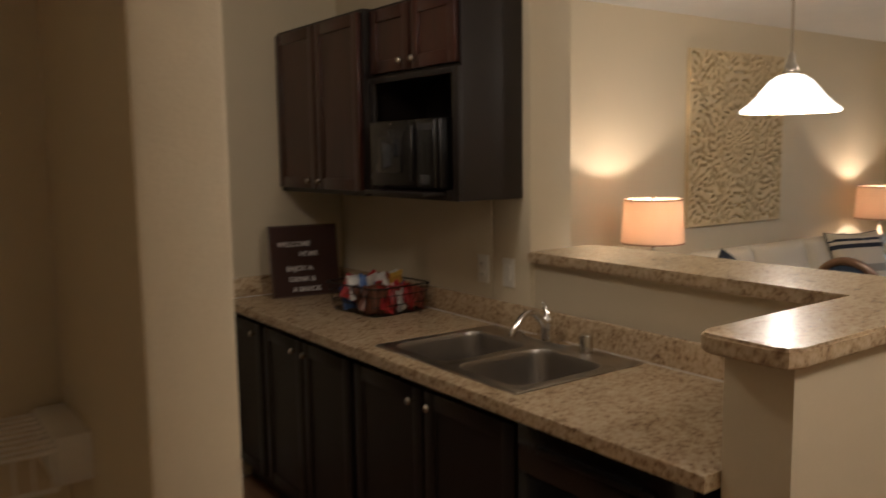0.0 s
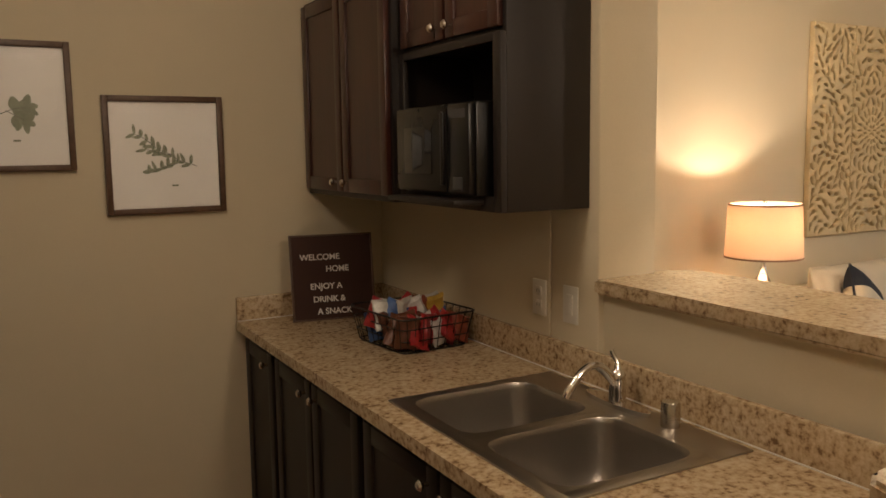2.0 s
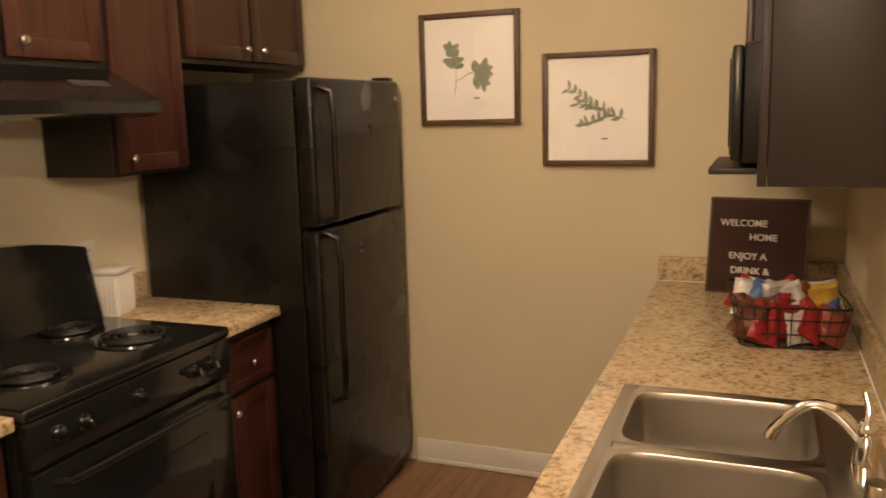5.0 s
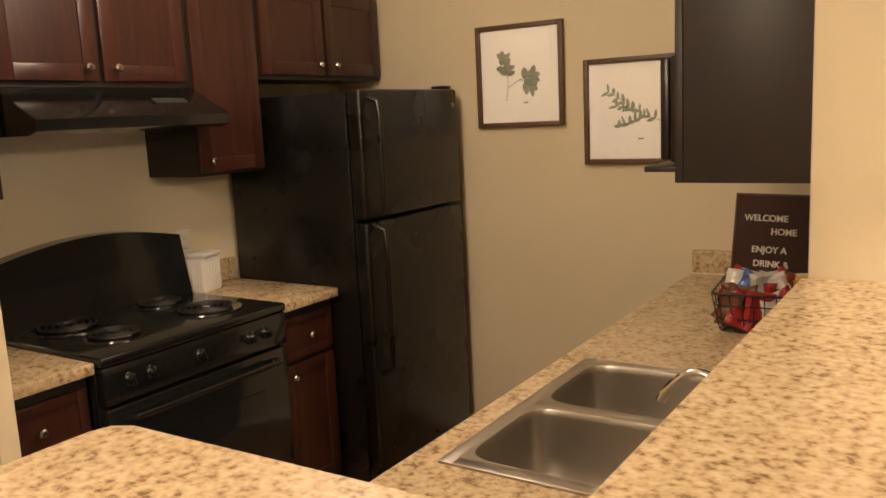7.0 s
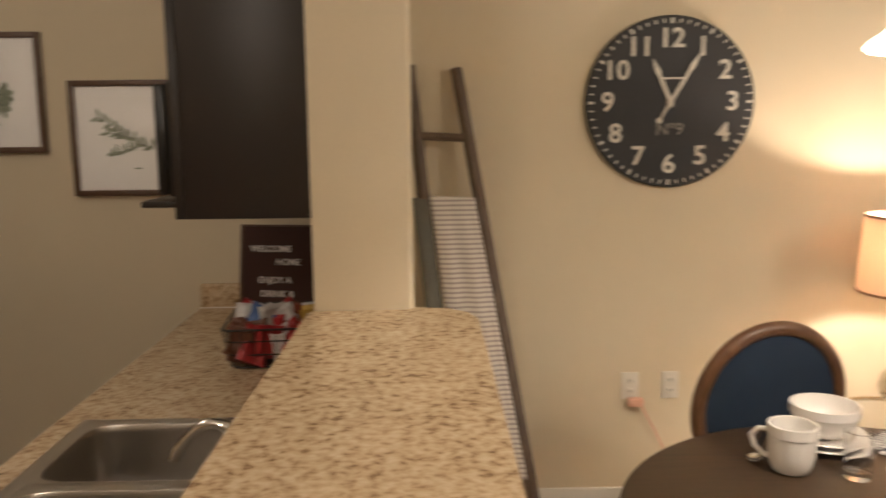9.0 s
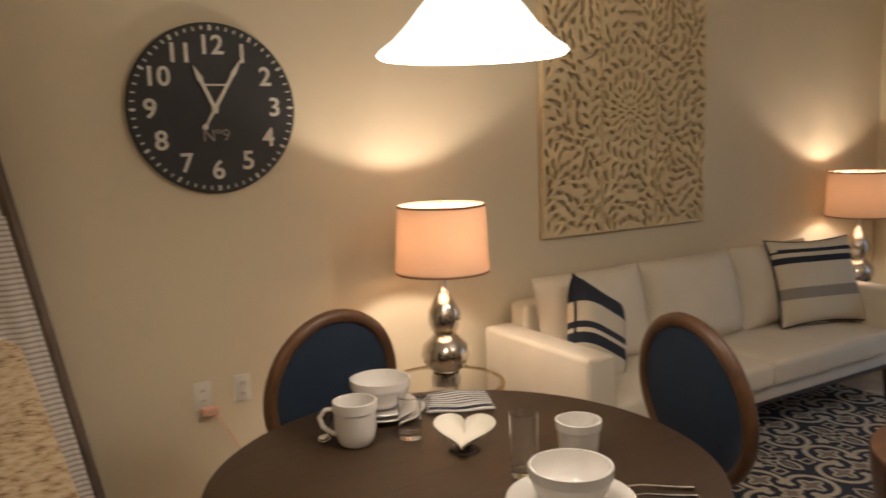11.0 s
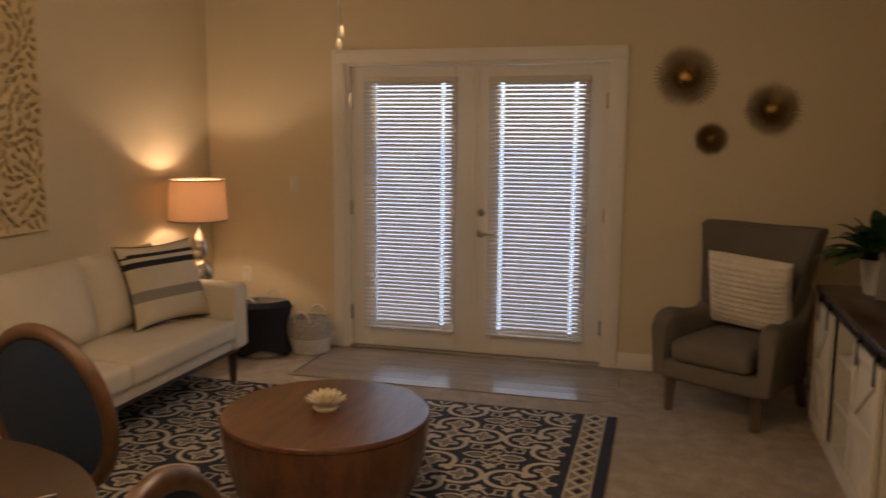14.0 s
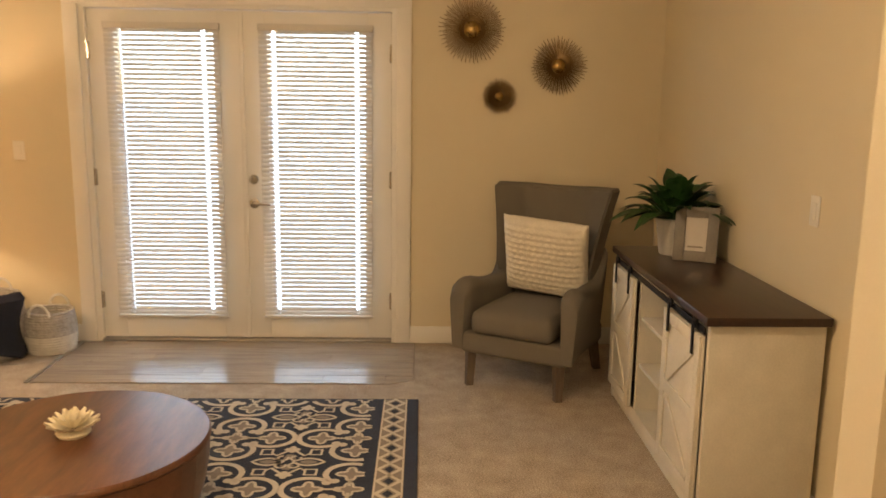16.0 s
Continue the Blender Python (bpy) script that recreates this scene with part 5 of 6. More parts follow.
mid = (SX + SE) / 2
for x0, x1 in ((SX + 0.158, mid - 0.002), (mid + 0.002, SE - 0.158)):
    part("seat_cushion", rounded_slab(bmesh.new(), x0, x1, SF - 0.015, SB - 0.15, 0.308, 0.435, 0.018, 0.03), SOFA, so)
wd = (SE - SX - 0.31) / 3
for i in range(3):
    b = cushion(bmesh.new(), wd - 0.01, 0.47, 0.20, 0.04, 14)
    turned(b, Matrix.Translation((SX + 0.155 + wd * (i + 0.5), SB - 0.235, 0.665)) @ pose(0, 0, 0, -14, 0, 0))
    part("back_cushion", b, SOFA, so)
part("base_rail", boxed(SX + 0.03, SE - 0.03, SF + 0.04, SB - 0.02, 0.205, 0.2315, 0.004), SOFAWOOD, so)
for x in (SX + 0.08, SE - 0.08):
    for y in (SF + 0.07, SB - 0.07):
        part("leg", tube(bmesh.new(), [(x, y, 0.206), (x, y, 0.012)], [0.034, 0.024], 4), SOFAWOOD, so)


def striped_pillow(m, w, h, bands, label):
    p = thing("throw_pillow", m, label, "pillow", "pillows on the sofa")
    b = cushion(bmesh.new(), w, h, 0.15, 0.2, 40)
    me = mesh_of("pillow", b, PILLOW)
    me.materials.append(PILLOWNAVY)
    me.materials.append(PILLOWGREY)
    for f in me.polygons:
        v = f.center.z / h * 2
        for a, c, k in bands:
            if a < v < c:
                f.material_index = k
    o = new("cover", me)
    o.parent = p
    ring = []
    for k in range(4):
        for i in range(10):
            u = -1 + 2 * i / 10
            x, z = ((u, -1), (1, u), (-u, 1), (-1, -u))[k]
            f = 1 - 0.10 * (1 - u * u)
            ring.append((x * w / 2 * (f if k % 2 else 1), 0, z * h / 2 * (1 if k % 2 else f)))
    part("piping", tube(bmesh.new(), ring, 0.007, 6, True), PILLOWNAVY, p, "dark navy piping")


striped_pillow(Matrix.Translation((3.86, 3.02, 0.69)) @ pose(0, 0, 0, -20, 0, -16), 0.56, 0.50, [(0.42, 0.54, 1), (0.64, 0.72, 1), (-0.42, -0.16, 2)], "ivory pillow with navy and grey stripes")
striped_pillow(Matrix.Translation((2.23, 3.03, 0.65)) @ pose(0, 0, 0, -18, 28, 14), 0.43, 0.42, [(-0.55, -0.30, 1), (-0.20, -0.05, 1), (0.4, 1.0, 1)], "ivory and navy pillow tilted against the sofa arm")

# carved wall panels
AX0, AX1, AZ0, AZ1 = 2.265, 3.455, 1.035, 2.33


def carved_leaves():
    """Openings of the carved foliage: (x, z, angle, length, width) about the centre, mirrored left and right."""
    rnd = random.Random(21)
    out = []
    for ring, (r, cnt, ln, wd, tilt) in enumerate(((0.028, 6, 0.026, 0.009, 0), (0.072, 14, 0.030, 0.011, 20), (0.125, 20, 0.050, 0.013, 0), (0.185, 22, 0.058, 0.018, 38), (0.25, 28, 0.062, 0.020, -42), (0.315, 34, 0.050, 0.018, 30))):
        for i in range(cnt):
            a = 2 * math.pi * (i + 0.5 * (ring % 2)) / cnt
            sgn = 1 if math.cos(a) > 0 else -1
            out.append((r * math.cos(a), r * math.sin(a), a + sgn * radians(tilt), ln, wd))
    spots = [(p[0], p[1]) for p in out]
    hx, hz = (AX1 - AX0) / 2, (AZ1 - AZ0) / 2
    for _ in range(9000):
        x, z = rnd.uniform(0.012, hx - 0.025), rnd.uniform(-hz + 0.025, hz - 0.025)
        if math.hypot(x, z) < 0.355 or any((x - p) ** 2 + (z - q) ** 2 < 0.043 ** 2 for p, q in spots):
            continue
        if abs(math.hypot(x, z) - 0.47) < 0.014:
            continue
        a = math.atan2(z, x) + 0.9 * math.sin(x * 17 + 1) + 0.9 * math.cos(z * 13)
        for m in (1, -1):
            spots.append((m * x, z))
            out.append((m * x, z, a if m > 0 else math.pi - a, rnd.uniform(0.045, 0.068), rnd.uniform(0.017, 0.026)))
    return out


CARVED_LEAVES = carved_leaves()


def carved(w, h, phase):
    """Pierced foliage panel: curved leaf-shaped openings cut through a board."""
    nx, nz = int(w / 0.0042), int(h / 0.0042)
    xs, zs = np.linspace(0, w, nx + 1), np.linspace(0, h, nz + 1)
    X, Z = np.meshgrid((xs[:-1] + xs[1:]) / 2, (zs[:-1] + zs[1:]) / 2, indexing="ij")
    gx = X + phase - (AX1 - AX0) / 2
    gz = Z - h / 2
    f = np.full(X.shape, -1.0)
    for lx, lz, la, ln, wd in CARVED_LEAVES:
        if not -0.08 < lx + (AX1 - AX0) / 2 - phase < w + 0.08:
            continue
        u = ((gx - lx) * math.cos(la) + (gz - lz) * math.sin(la)) / (ln / 2)
        v = (-(gx - lx) * math.sin(la) + (gz - lz) * math.cos(la)) / (wd / 2)
        v = v - 0.5 * (u * u - 0.4)
        f = np.maximum(f, 1 - u * u - (v / np.clip(1.0 - 0.45 * u, 0.3, 2)) ** 2)
    keep = f < 0.0
    edge = np.minimum(np.minimum(X, w - X), np.minimum(Z, h - Z))
    wob = 0.009 + 0.006 * np.sin(X * 70) * np.sin(Z * 64)
    keep |= edge < 0.012
    keep &= edge > wob - 0.008
    me = bpy.data.meshes.new("carved_panel")
    t = 0.026
    relief = np.zeros((nx + 1, nz + 1))
    relief[1:-1, 1:-1] = (f[:-1, :-1] + f[1:, 1:] + f[:-1, 1:] + f[1:, :-1]) / 4
    relief = 0.007 * np.clip(-relief, -0.6, 1)
    idx = np.arange((nx + 1) * (nz + 1)).reshape(nx + 1, nz + 1)
    XX, ZZ = np.meshgrid(xs, zs, indexing="ij")
    front = np.stack([XX, -t - relief, ZZ], -1).reshape(-1, 3)
    back = np.stack([XX, np.zeros_like(XX), ZZ], -1).reshape(-1, 3)
    off = len(front)
    I, J = np.nonzero(keep)
    a, b2, c, d = idx[I, J], idx[I + 1, J], idx[I + 1, J + 1], idx[I, J + 1]
    faces = [np.stack([a, b2, c, d], -1)]
    pad = np.pad(keep, 1)
    for di, dj, p, q in ((0, -1, a, b2), (1, 0, b2, c), (0, 1, c, d), (-1, 0, d, a)):
        open_side = ~pad[I + 1 + di, J + 1 + dj]
        faces.append(np.stack([q[open_side], p[open_side], p[open_side] + off, q[open_side] + off], -1))
    me.from_pydata(np.concatenate([front, back]).tolist(), [], np.concatenate(faces).tolist())
    bm = bmesh.new()
    bm.from_mesh(me)
    bmesh.ops.delete(bm, geom=[v for v in bm.verts if not v.link_faces], context="VERTS")
    bpy.data.meshes.remove(me)
    return bm


art = thing("carved_wall_art", pose(AX0, NORTH - 0.004, AZ0), "whitewashed carved wooden wall art in three panels", "wall art")
pw = (AX1 - AX0) / 3
for i in range(3):
    o = part("carved_panel", carved(pw - 0.004, AZ1 - AZ0, pw * i), ARTWOOD, art)
    o.location = (pw * i, 0, 0)

# coffee table
CT = (2.79, 1.508)
ct = thing("coffee_table", pose(*CT, 0), "round reddish wooden drum coffee table", "coffee table")
part("top", lathe(bmesh.new(), [(0, 0.372), (0.446, 0.372), (0.452, 0.378), (0.452, 0.392), (0.446, 0.40), (0, 0.40)], 96), ACACIA, ct)
n = 32
for i in range(n):
    a0, a1 = 2 * math.pi * i / n + 0.0015, 2 * math.pi * (i + 1) / n - 0.0015
    b = bmesh.new()
    ring = []
    for r, z in ((0.448, 0.3715), (0.443, 0.30), (0.425, 0.20), (0.39, 0.09), (0.345, 0.012), (0.32, 0.012), (0.36, 0.09), (0.40, 0.2), (0.42, 0.3715)):
        ring.append([b.verts.new((r * math.cos(a), r * math.sin(a), z)) for a in (a0, (a0 + a1) / 2, a1)])
    for p, q in zip(ring, ring[1:] + ring[:1]):
        for k in range(2):
            b.faces.new((p[k], p[k + 1], q[k + 1], q[k]))
    o = part("stave", b, ACACIA, ct)
fl = thing("flower_ornament", pose(2.80, 1.515, 0.4002), "cream shell flower ornament on the coffee table", "ornament")
part("cup", lathe(bmesh.new(), [(0, 0), (0.05, 0), (0.058, 0.012), (0.04, 0.022), (0, 0.024)], 24), PETAL, fl)
for ringn, (cnt, ln, tilt, z) in enumerate(((13, 0.085, 12, 0.018), (10, 0.07, 30, 0.024), (7, 0.05, 52, 0.028))):
    for i in range(cnt):
        b = bmesh.new()
        rows = []
        for k in range(6):
            u = k / 5
            wv = 0.017 * math.sin(math.pi * min(0.97, 0.18 + 0.8 * u)) + 0.002
            rows.append([b.verts.new((0.01 + ln * u, s * wv, 0.006 * abs(s) + 0.014 * u * u)) for s in (-1, 0, 1)] + [b.verts.new((0.01 + ln * u, 0, -0.003 + 0.014 * u * u))])
        for p, q in zip(rows, rows[1:]):
            for k in range(4):
                b.faces.new((p[k], p[(k + 1) % 4], q[(k + 1) % 4], q[k]))
        b.faces.new(rows[0])
        b.faces.new(rows[-1])
        turned(b, pose(0, 0, z, 0, 0, 360 * i / cnt + 13 * ringn) @ pose(0, 0, 0, 0, -tilt, 0))
        part("petal", b, PETAL, fl)

# rug
RX0, RX1, RY0, RY1 = 1.76, 4.18, 0.333, 3.38
rug = thing("area_rug", pose(0, 0, 0.0005), "navy and cream patterned area rug", "rug")
part("rug_base", boxed(RX0, RX1, RY0, RY1, 0, 0.010, 0.003), RUGNAVY, rug)


def ribbon(b, pts, w, closed=False, z=0.0125):
    n = len(pts)
    sides = []
    for i, p in enumerate(pts):
        a = pts[i - 1] if (i or closed) else p
        c = pts[(i + 1) % n] if (i < n - 1 or closed) else p
        d = Vector((c[0] - a[0], c[1] - a[1])).normalized()
        s = Vector((-d.y, d.x)) * w / 2
        sides.append((b.verts.new((p[0] + s.x, p[1] + s.y, z)), b.verts.new((p[0] - s.x, p[1] - s.y, z))))
    for i in range(n if closed else n - 1):
        p, q = sides[i], sides[(i + 1) % n]
        b.faces.new((p[0], p[1], q[1], q[0]))


def clipped(pts, x0, x1, y0, y1):
    return [p for p in pts if x0 < p[0] < x1 and y0 < p[1] < y1]


cream, taupe = bmesh.new(), bmesh.new()
FX0, FX1, FY0, FY1 = RX0 + 0.0, RX1 - 0.012, RY0 + 0.20, RY1 - 0.20


def arc(cx, cy, r, a0, a1, n=14, sq=1.0):
    return [(cx + r * math.cos(radians(a0 + (a1 - a0) * i / n)), cy + sq * r * math.sin(radians(a0 + (a1 - a0) * i / n))) for i in range(n + 1)]


def draw(bm, pts, w, closed=False):
    inside = clipped(pts, FX0 + w, FX1 - w, FY0 + w, FY1 - w)
    if len(inside) == len(pts):
        ribbon(bm, pts, w, closed)
        return
    run = []
    for p in list(pts) + (list(pts[:1]) if closed else []):
        if FX0 + w < p[0] < FX1 - w and FY0 + w < p[1] < FY1 - w:
            run.append(p)
        else:
            if len(run) > 1:
                ribbon(bm, run, w)
            run = []
    if len(run) > 1:
        ribbon(bm, run, w)


def star(cx, cy, r, k, ax=1.0, n=32):
    """Four-pointed star with curved sides, longer along y when ax is over one."""
    out = []
    for i in range(n):
        a = 2 * math.pi * i / n
        q = r * (k + (1 - k) * abs(math.cos(2 * a)) ** 2.2)
        out.append((cx + q * math.cos(a), cy + q * ax * math.sin(a)))
    return out


def flat(bm, pts, z=0.0118):
    if len(clipped(pts, FX0, FX1, FY0, FY1)) == len(pts):
        bm.faces.new([bm.verts.new((x, y, z)) for x, y in pts])


TX, TY = 0.50, 0.56
for i in range(-1, 6):
    for j in range(-1, 7):
        # cross of four petals, each holding a star
        cx, cy = RX1 - 0.01 - TX * i, FY0 + 0.075 + TY * j
        flat(taupe, star(cx, cy, 0.055, 0.45))
        draw(cream, star(cx, cy, 0.060, 0.45), 0.011, True)
        for dx, dy, deg, reach in ((1, 0, 0, 0.135), (-1, 0, 180, 0.135), (0, 1, 90, 0.165), (0, -1, -90, 0.165)):
            px, py = cx + dx * reach, cy + dy * reach
            draw(cream, arc(px, py, 0.096, deg - 138, deg + 138, 24, 1.1), 0.026)
            for e in (-138, 138):
                qx, qy = px + 0.086 * math.cos(radians(deg + e)), py + 0.095 * math.sin(radians(deg + e))
                flat(cream, arc(qx, qy, 0.021, 0, 340, 12), 0.0124)
            flat(taupe, star(px, py, 0.056, 0.48))
            draw(cream, star(px, py, 0.062, 0.48), 0.013, True)
            draw(cream, [(cx + dx * 0.03, cy + dy * 0.03), (px - dx * 0.045, py - dy * 0.045)], 0.014)
        # pointed leaf medallion between the crosses
        cx, cy = cx - TX / 2, cy + TY / 2
        for s in (-1, 1):
            leaf_out = [(cx + 0.034 * math.sin(math.pi * min(1, q / 8)) ** 0.8, cy + s * (0.02 + 0.135 * q / 8)) for q in range(9)]
            leaf_out += [(cx - (x - cx), y) for x, y in leaf_out[-2:0:-1]]
            flat(taupe, [(cx + (x - cx) * 0.55, cy + s * 0.085 + (y - cy - s * 0.085) * 0.6) for x, y in leaf_out])
            draw(cream, leaf_out, 0.015, True)
            draw(cream, star(cx + s * 0.125, cy, 0.030, 0.45), 0.013, True)
            flat(cream, star(cx + s * 0.125, cy, 0.026, 0.45), 0.0126)
            flat(taupe, [(cx + s * 0.03, cy - 0.03), (cx + s * 0.075, cy - 0.015), (cx + s * 0.075, cy + 0.015), (cx + s * 0.03, cy + 0.03)])
            for v in (-1, 1):
                qx, qy = cx + s * 0.098, cy + v * 0.108
                draw(cream, [(qx - 0.026, qy - 0.024), (qx + 0.026, qy - 0.024), (qx + 0.026, qy + 0.024), (qx - 0.026, qy + 0.024)], 0.014, True)
                draw(cream, [(cx + s * 0.115, cy + v * 0.012), (cx + s * 0.062, cy + v * 0.06), (qx - s * 0.015, qy - v * 0.026)], 0.014)
                draw(cream, arc(cx + s * 0.036, cy + v * 0.028, 0.022, 0, 300, 14), 0.012)
navy = bmesh.new()
# borders along the two long sides
for y0, s in ((RY0, 1), (RY1, -1)):
    yc = y0 + s * 0.118
    taupe.faces.new([taupe.verts.new((x, y, 0.0112)) for x, y in ((RX0 + 0.01, yc - 0.062), (RX1 - 0.014, yc - 0.062), (RX1 - 0.014, yc + 0.062), (RX0 + 0.01, yc + 0.062))])
    n = 22
    step = (RX1 - RX0 - 0.03) / n
    for k in range(n):
        xc = RX0 + 0.015 + step * (k + 0.5)
        ribbon(cream, [(xc - step / 2, yc), (xc, yc + 0.048), (xc + step / 2, yc), (xc, yc - 0.048)], 0.024, True, 0.0128)
        navy.faces.new([navy.verts.new((xc + u * step * 0.27, yc + v * 0.023, 0.0119)) for u, v in ((-1, 0), (0, -1), (1, 0), (0, 1))])
    for e in (-0.056, 0.056):
        ribbon(cream, [(RX0 + 0.012, yc + e), (RX1 - 0.016, yc + e)], 0.008, False, 0.0129)
tagged(part("cream_pattern", cream, RUGCREAM, rug, "cream woven scrolls and borders"), kind="stuff")
tagged(part("navy_pattern", navy, RUGNAVY, rug, "navy woven diamonds"), kind="stuff")
tagged(part("taupe_pattern", taupe, RUGTAUPE, rug, "taupe woven motifs"), kind="stuff")

# baskets by the window


def rope_basket(x, y, r, h, label, split):
    k = thing("rope_basket", pose(x, y, 0.0), label, "basket", "baskets by the patio door")
    n = int(h / 0.016)
    lo, hi = bmesh.new(), bmesh.new()
    for i in range(n):
        z = 0.008 + 0.016 * i
        rr = r * (0.88 + 0.16 * math.sin(math.pi * min(1, 0.15 + 0.75 * i / n)))
        pts = [(rr * math.cos(2 * math.pi * q / 36), rr * math.sin(2 * math.pi * q / 36), z) for q in range(36)]
        tube(lo if z < split * h else hi, pts, 0.0095, 6, True)
    lathe(lo, [(0, 0.004), (r * 0.9, 0.004), (r * 0.9, 0.012), (0, 0.012)], 30)
    tagged(part("lower_weave", lo, ROPEWHITE, k, "white rope coils"), kind="stuff")
    tagged(part("upper_weave", hi, BASKET, k, "grey and white rope coils"), kind="stuff")
    for s in (-1, 1):
        pts = [(s * (r * 0.98 + 0.004), 0.06 * math.cos(a), h - 0.02 + 0.075 * math.sin(a)) for a in [math.pi * q / 10 for q in range(11)]]
        part("handle", tube(bmesh.new(), pts, 0.009, 6), ROPEWHITE, k)


rope_basket(4.93, 2.93, 0.20, 0.37, "large grey rope basket with a navy throw", 0.1)
rope_basket(5.03, 2.60, 0.14, 0.26, "small grey and white rope basket", 0.42)
b = bmesh.new()
rows = []
for i in range(15):
    u = i / 14
    row = []
    for k in range(25):
        a = radians(150 + 110 * u)
        v = k / 24
        if v < 0.3:
            rr, z = 0.10 + 0.085 * v / 0.3, 0.32 + 0.035 * math.sin(math.pi * v / 0.3 * 0.6)
        else:
            rr, z = 0.192 + 0.02 * math.sin(v * 7), 0.34 - 0.325 * (v - 0.3) / 0.7 * (0.93 + 0.07 * math.sin(u * 9))
        rr += 0.007 * math.sin(u * 24) * v
        row.append(b.verts.new((4.93 + rr * 1.30 * math.cos(a), 2.93 + rr * 1.30 * math.sin(a), z * 1.12)))
    rows.append(row)
for p, q in zip(rows, rows[1:]):
    for k in range(24):
        b.faces.new((p[k], p[k + 1], q[k + 1], q[k]))
o = part("knit_throw", b, NAVYTHROW)
o.modifiers.new("cloth", "SOLIDIFY").thickness = 0.012
tagged(o, "dark navy knitted throw hanging out of the basket", "throw")

# armchair
ac = thing("wing_chair", pose(4.55, -0.31, 0, 0, 0, 60), "taupe linen wingback armchair with wooden legs", "armchair")
for sx, sy in ((-1, 1), (1, 1), (-1, -1), (1, -1)):
    part("leg", tube(bmesh.new(), [(0.255 * sx, 0.27 * sy, 0.22), (0.26 * sx, (0.28 if sy > 0 else 0.36) * sy, 0.0)], [0.036, 0.027], 4), LADDERWOOD, ac)
part("seat_base", boxed(-0.305, 0.305, -0.31, 0.32, 0.19, 0.31, 0.03, seg=4), GREYCLOTH, ac)
part("seat_cushion", rounded_slab(bmesh.new(), -0.235, 0.235, -0.24, 0.345, 0.3105, 0.435, 0.028, 0.04), GREYCLOTH, ac)
b = bmesh.new()
rows = []
for i in range(25):
    u = -1 + 2 * i / 24
    front, back = [], []
    for k in range(19):
        z = 0.20 + (0.86 + 0.014 * u * u) * k / 18
        up = max(0.0, (z - 0.55) / 0.5)
        hw = 0.275 + 0.075 * up ** 1.4
        lean = -0.23 - 0.16 * (z - 0.3)
        bend = max(0.0, abs(u) - 0.55) / 0.45
        wing = 0.19 * bend ** 1.3 * min(1, max(0.0, (z - 0.38) / 0.25)) * (1 - 0.22 * up)
        front.append(b.verts.new((u * hw, lean + 0.02 + wing + 0.018 * (1 - u * u), z)))
        back.append(b.verts.new((u * (hw + 0.022), lean - 0.075 + wing * 0.86, z + 0.006)))
    rows.append((front, back))
for (f0, b0), (f1, b1) in zip(rows, rows[1:]):
    for k in range(18):
        b.faces.new((f0[k], f1[k], f1[k + 1], f0[k + 1]))
        b.faces.new((b0[k], b0[k + 1], b1[k + 1], b1[k]))
    b.faces.new((f0[18], f1[18], b1[18], b0[18]))
    b.faces.new((f0[0], b0[0], b1[0], f1[0]))
for f, bb in (rows[0], rows[-1]):
    for k in range(18):
        b.faces.new((f[k], f[k + 1], bb[k + 1], bb[k]))
bmesh.ops.recalc_face_normals(b, faces=b.faces)
bmesh.ops.bevel(b, geom=[e for e in b.edges if e.calc_face_angle(0) > 0.9], offset=0.014, segments=3, affect="EDGES")
part("backrest", b, GREYCLOTH, ac)
for s in (-1, 1):
    b = bmesh.new()
    secs = []
    for k in range(19):
        u = k / 18
        y = -0.25 + 0.575 * u
        top = 0.60 - 0.035 * math.sin(math.pi * min(1, u * 1.25)) + (0.16 * (1 - u / 0.25) ** 2 if u < 0.25 else 0)
        nose = math.sqrt(max(0.0, 1 - (max(0, u - 0.82) / 0.18) ** 2))
        top -= 0.075 * (1 - nose)
        half = 0.058 * (0.75 + 0.25 * nose)
        cx = 0.275 + 0.045 * u * u
        ring = [(cx - 0.035, 0.215)]
        for q in range(11):
            a = math.pi * (1 - q / 10)
            ring.append((cx + half * math.cos(a), top - half + half * math.sin(a)))
        ring.append((cx + 0.026, 0.215))
        secs.append([b.verts.new((s * x, y, z)) for x, z in ring])
    n = len(secs[0])
    for p, q in zip(secs, secs[1:]):
        for i in range(n):
            b.faces.new((p[i], p[(i + 1) % n], q[(i + 1) % n], q[i]))
    b.faces.new(secs[0])
    b.faces.new(secs[-1])
    part("armrest", b, GREYCLOTH, ac)
kp = thing("knit_pillow", pose(4.55, -0.31, 0, 0, 0, 60) @ Matrix.Translation((-0.03, -0.08, 0.69)) @ pose(0, 0, 0, -16, -3, 0), "ivory chunky knit pillow on the armchair", "pillow")
b = cushion(bmesh.new(), 0.50, 0.46, 0.16, 0.06, 48)
for v in b.verts:
    v.co.y += (1 if v.co.y > 0 else -1) * 0.005 * (math.sin(v.co.z * 190) * 0.7 + 0.5 * math.sin(v.co.x * 160 + 1.5 * math.sin(v.co.z * 95)))
part("cover", b, KNIT, kp)

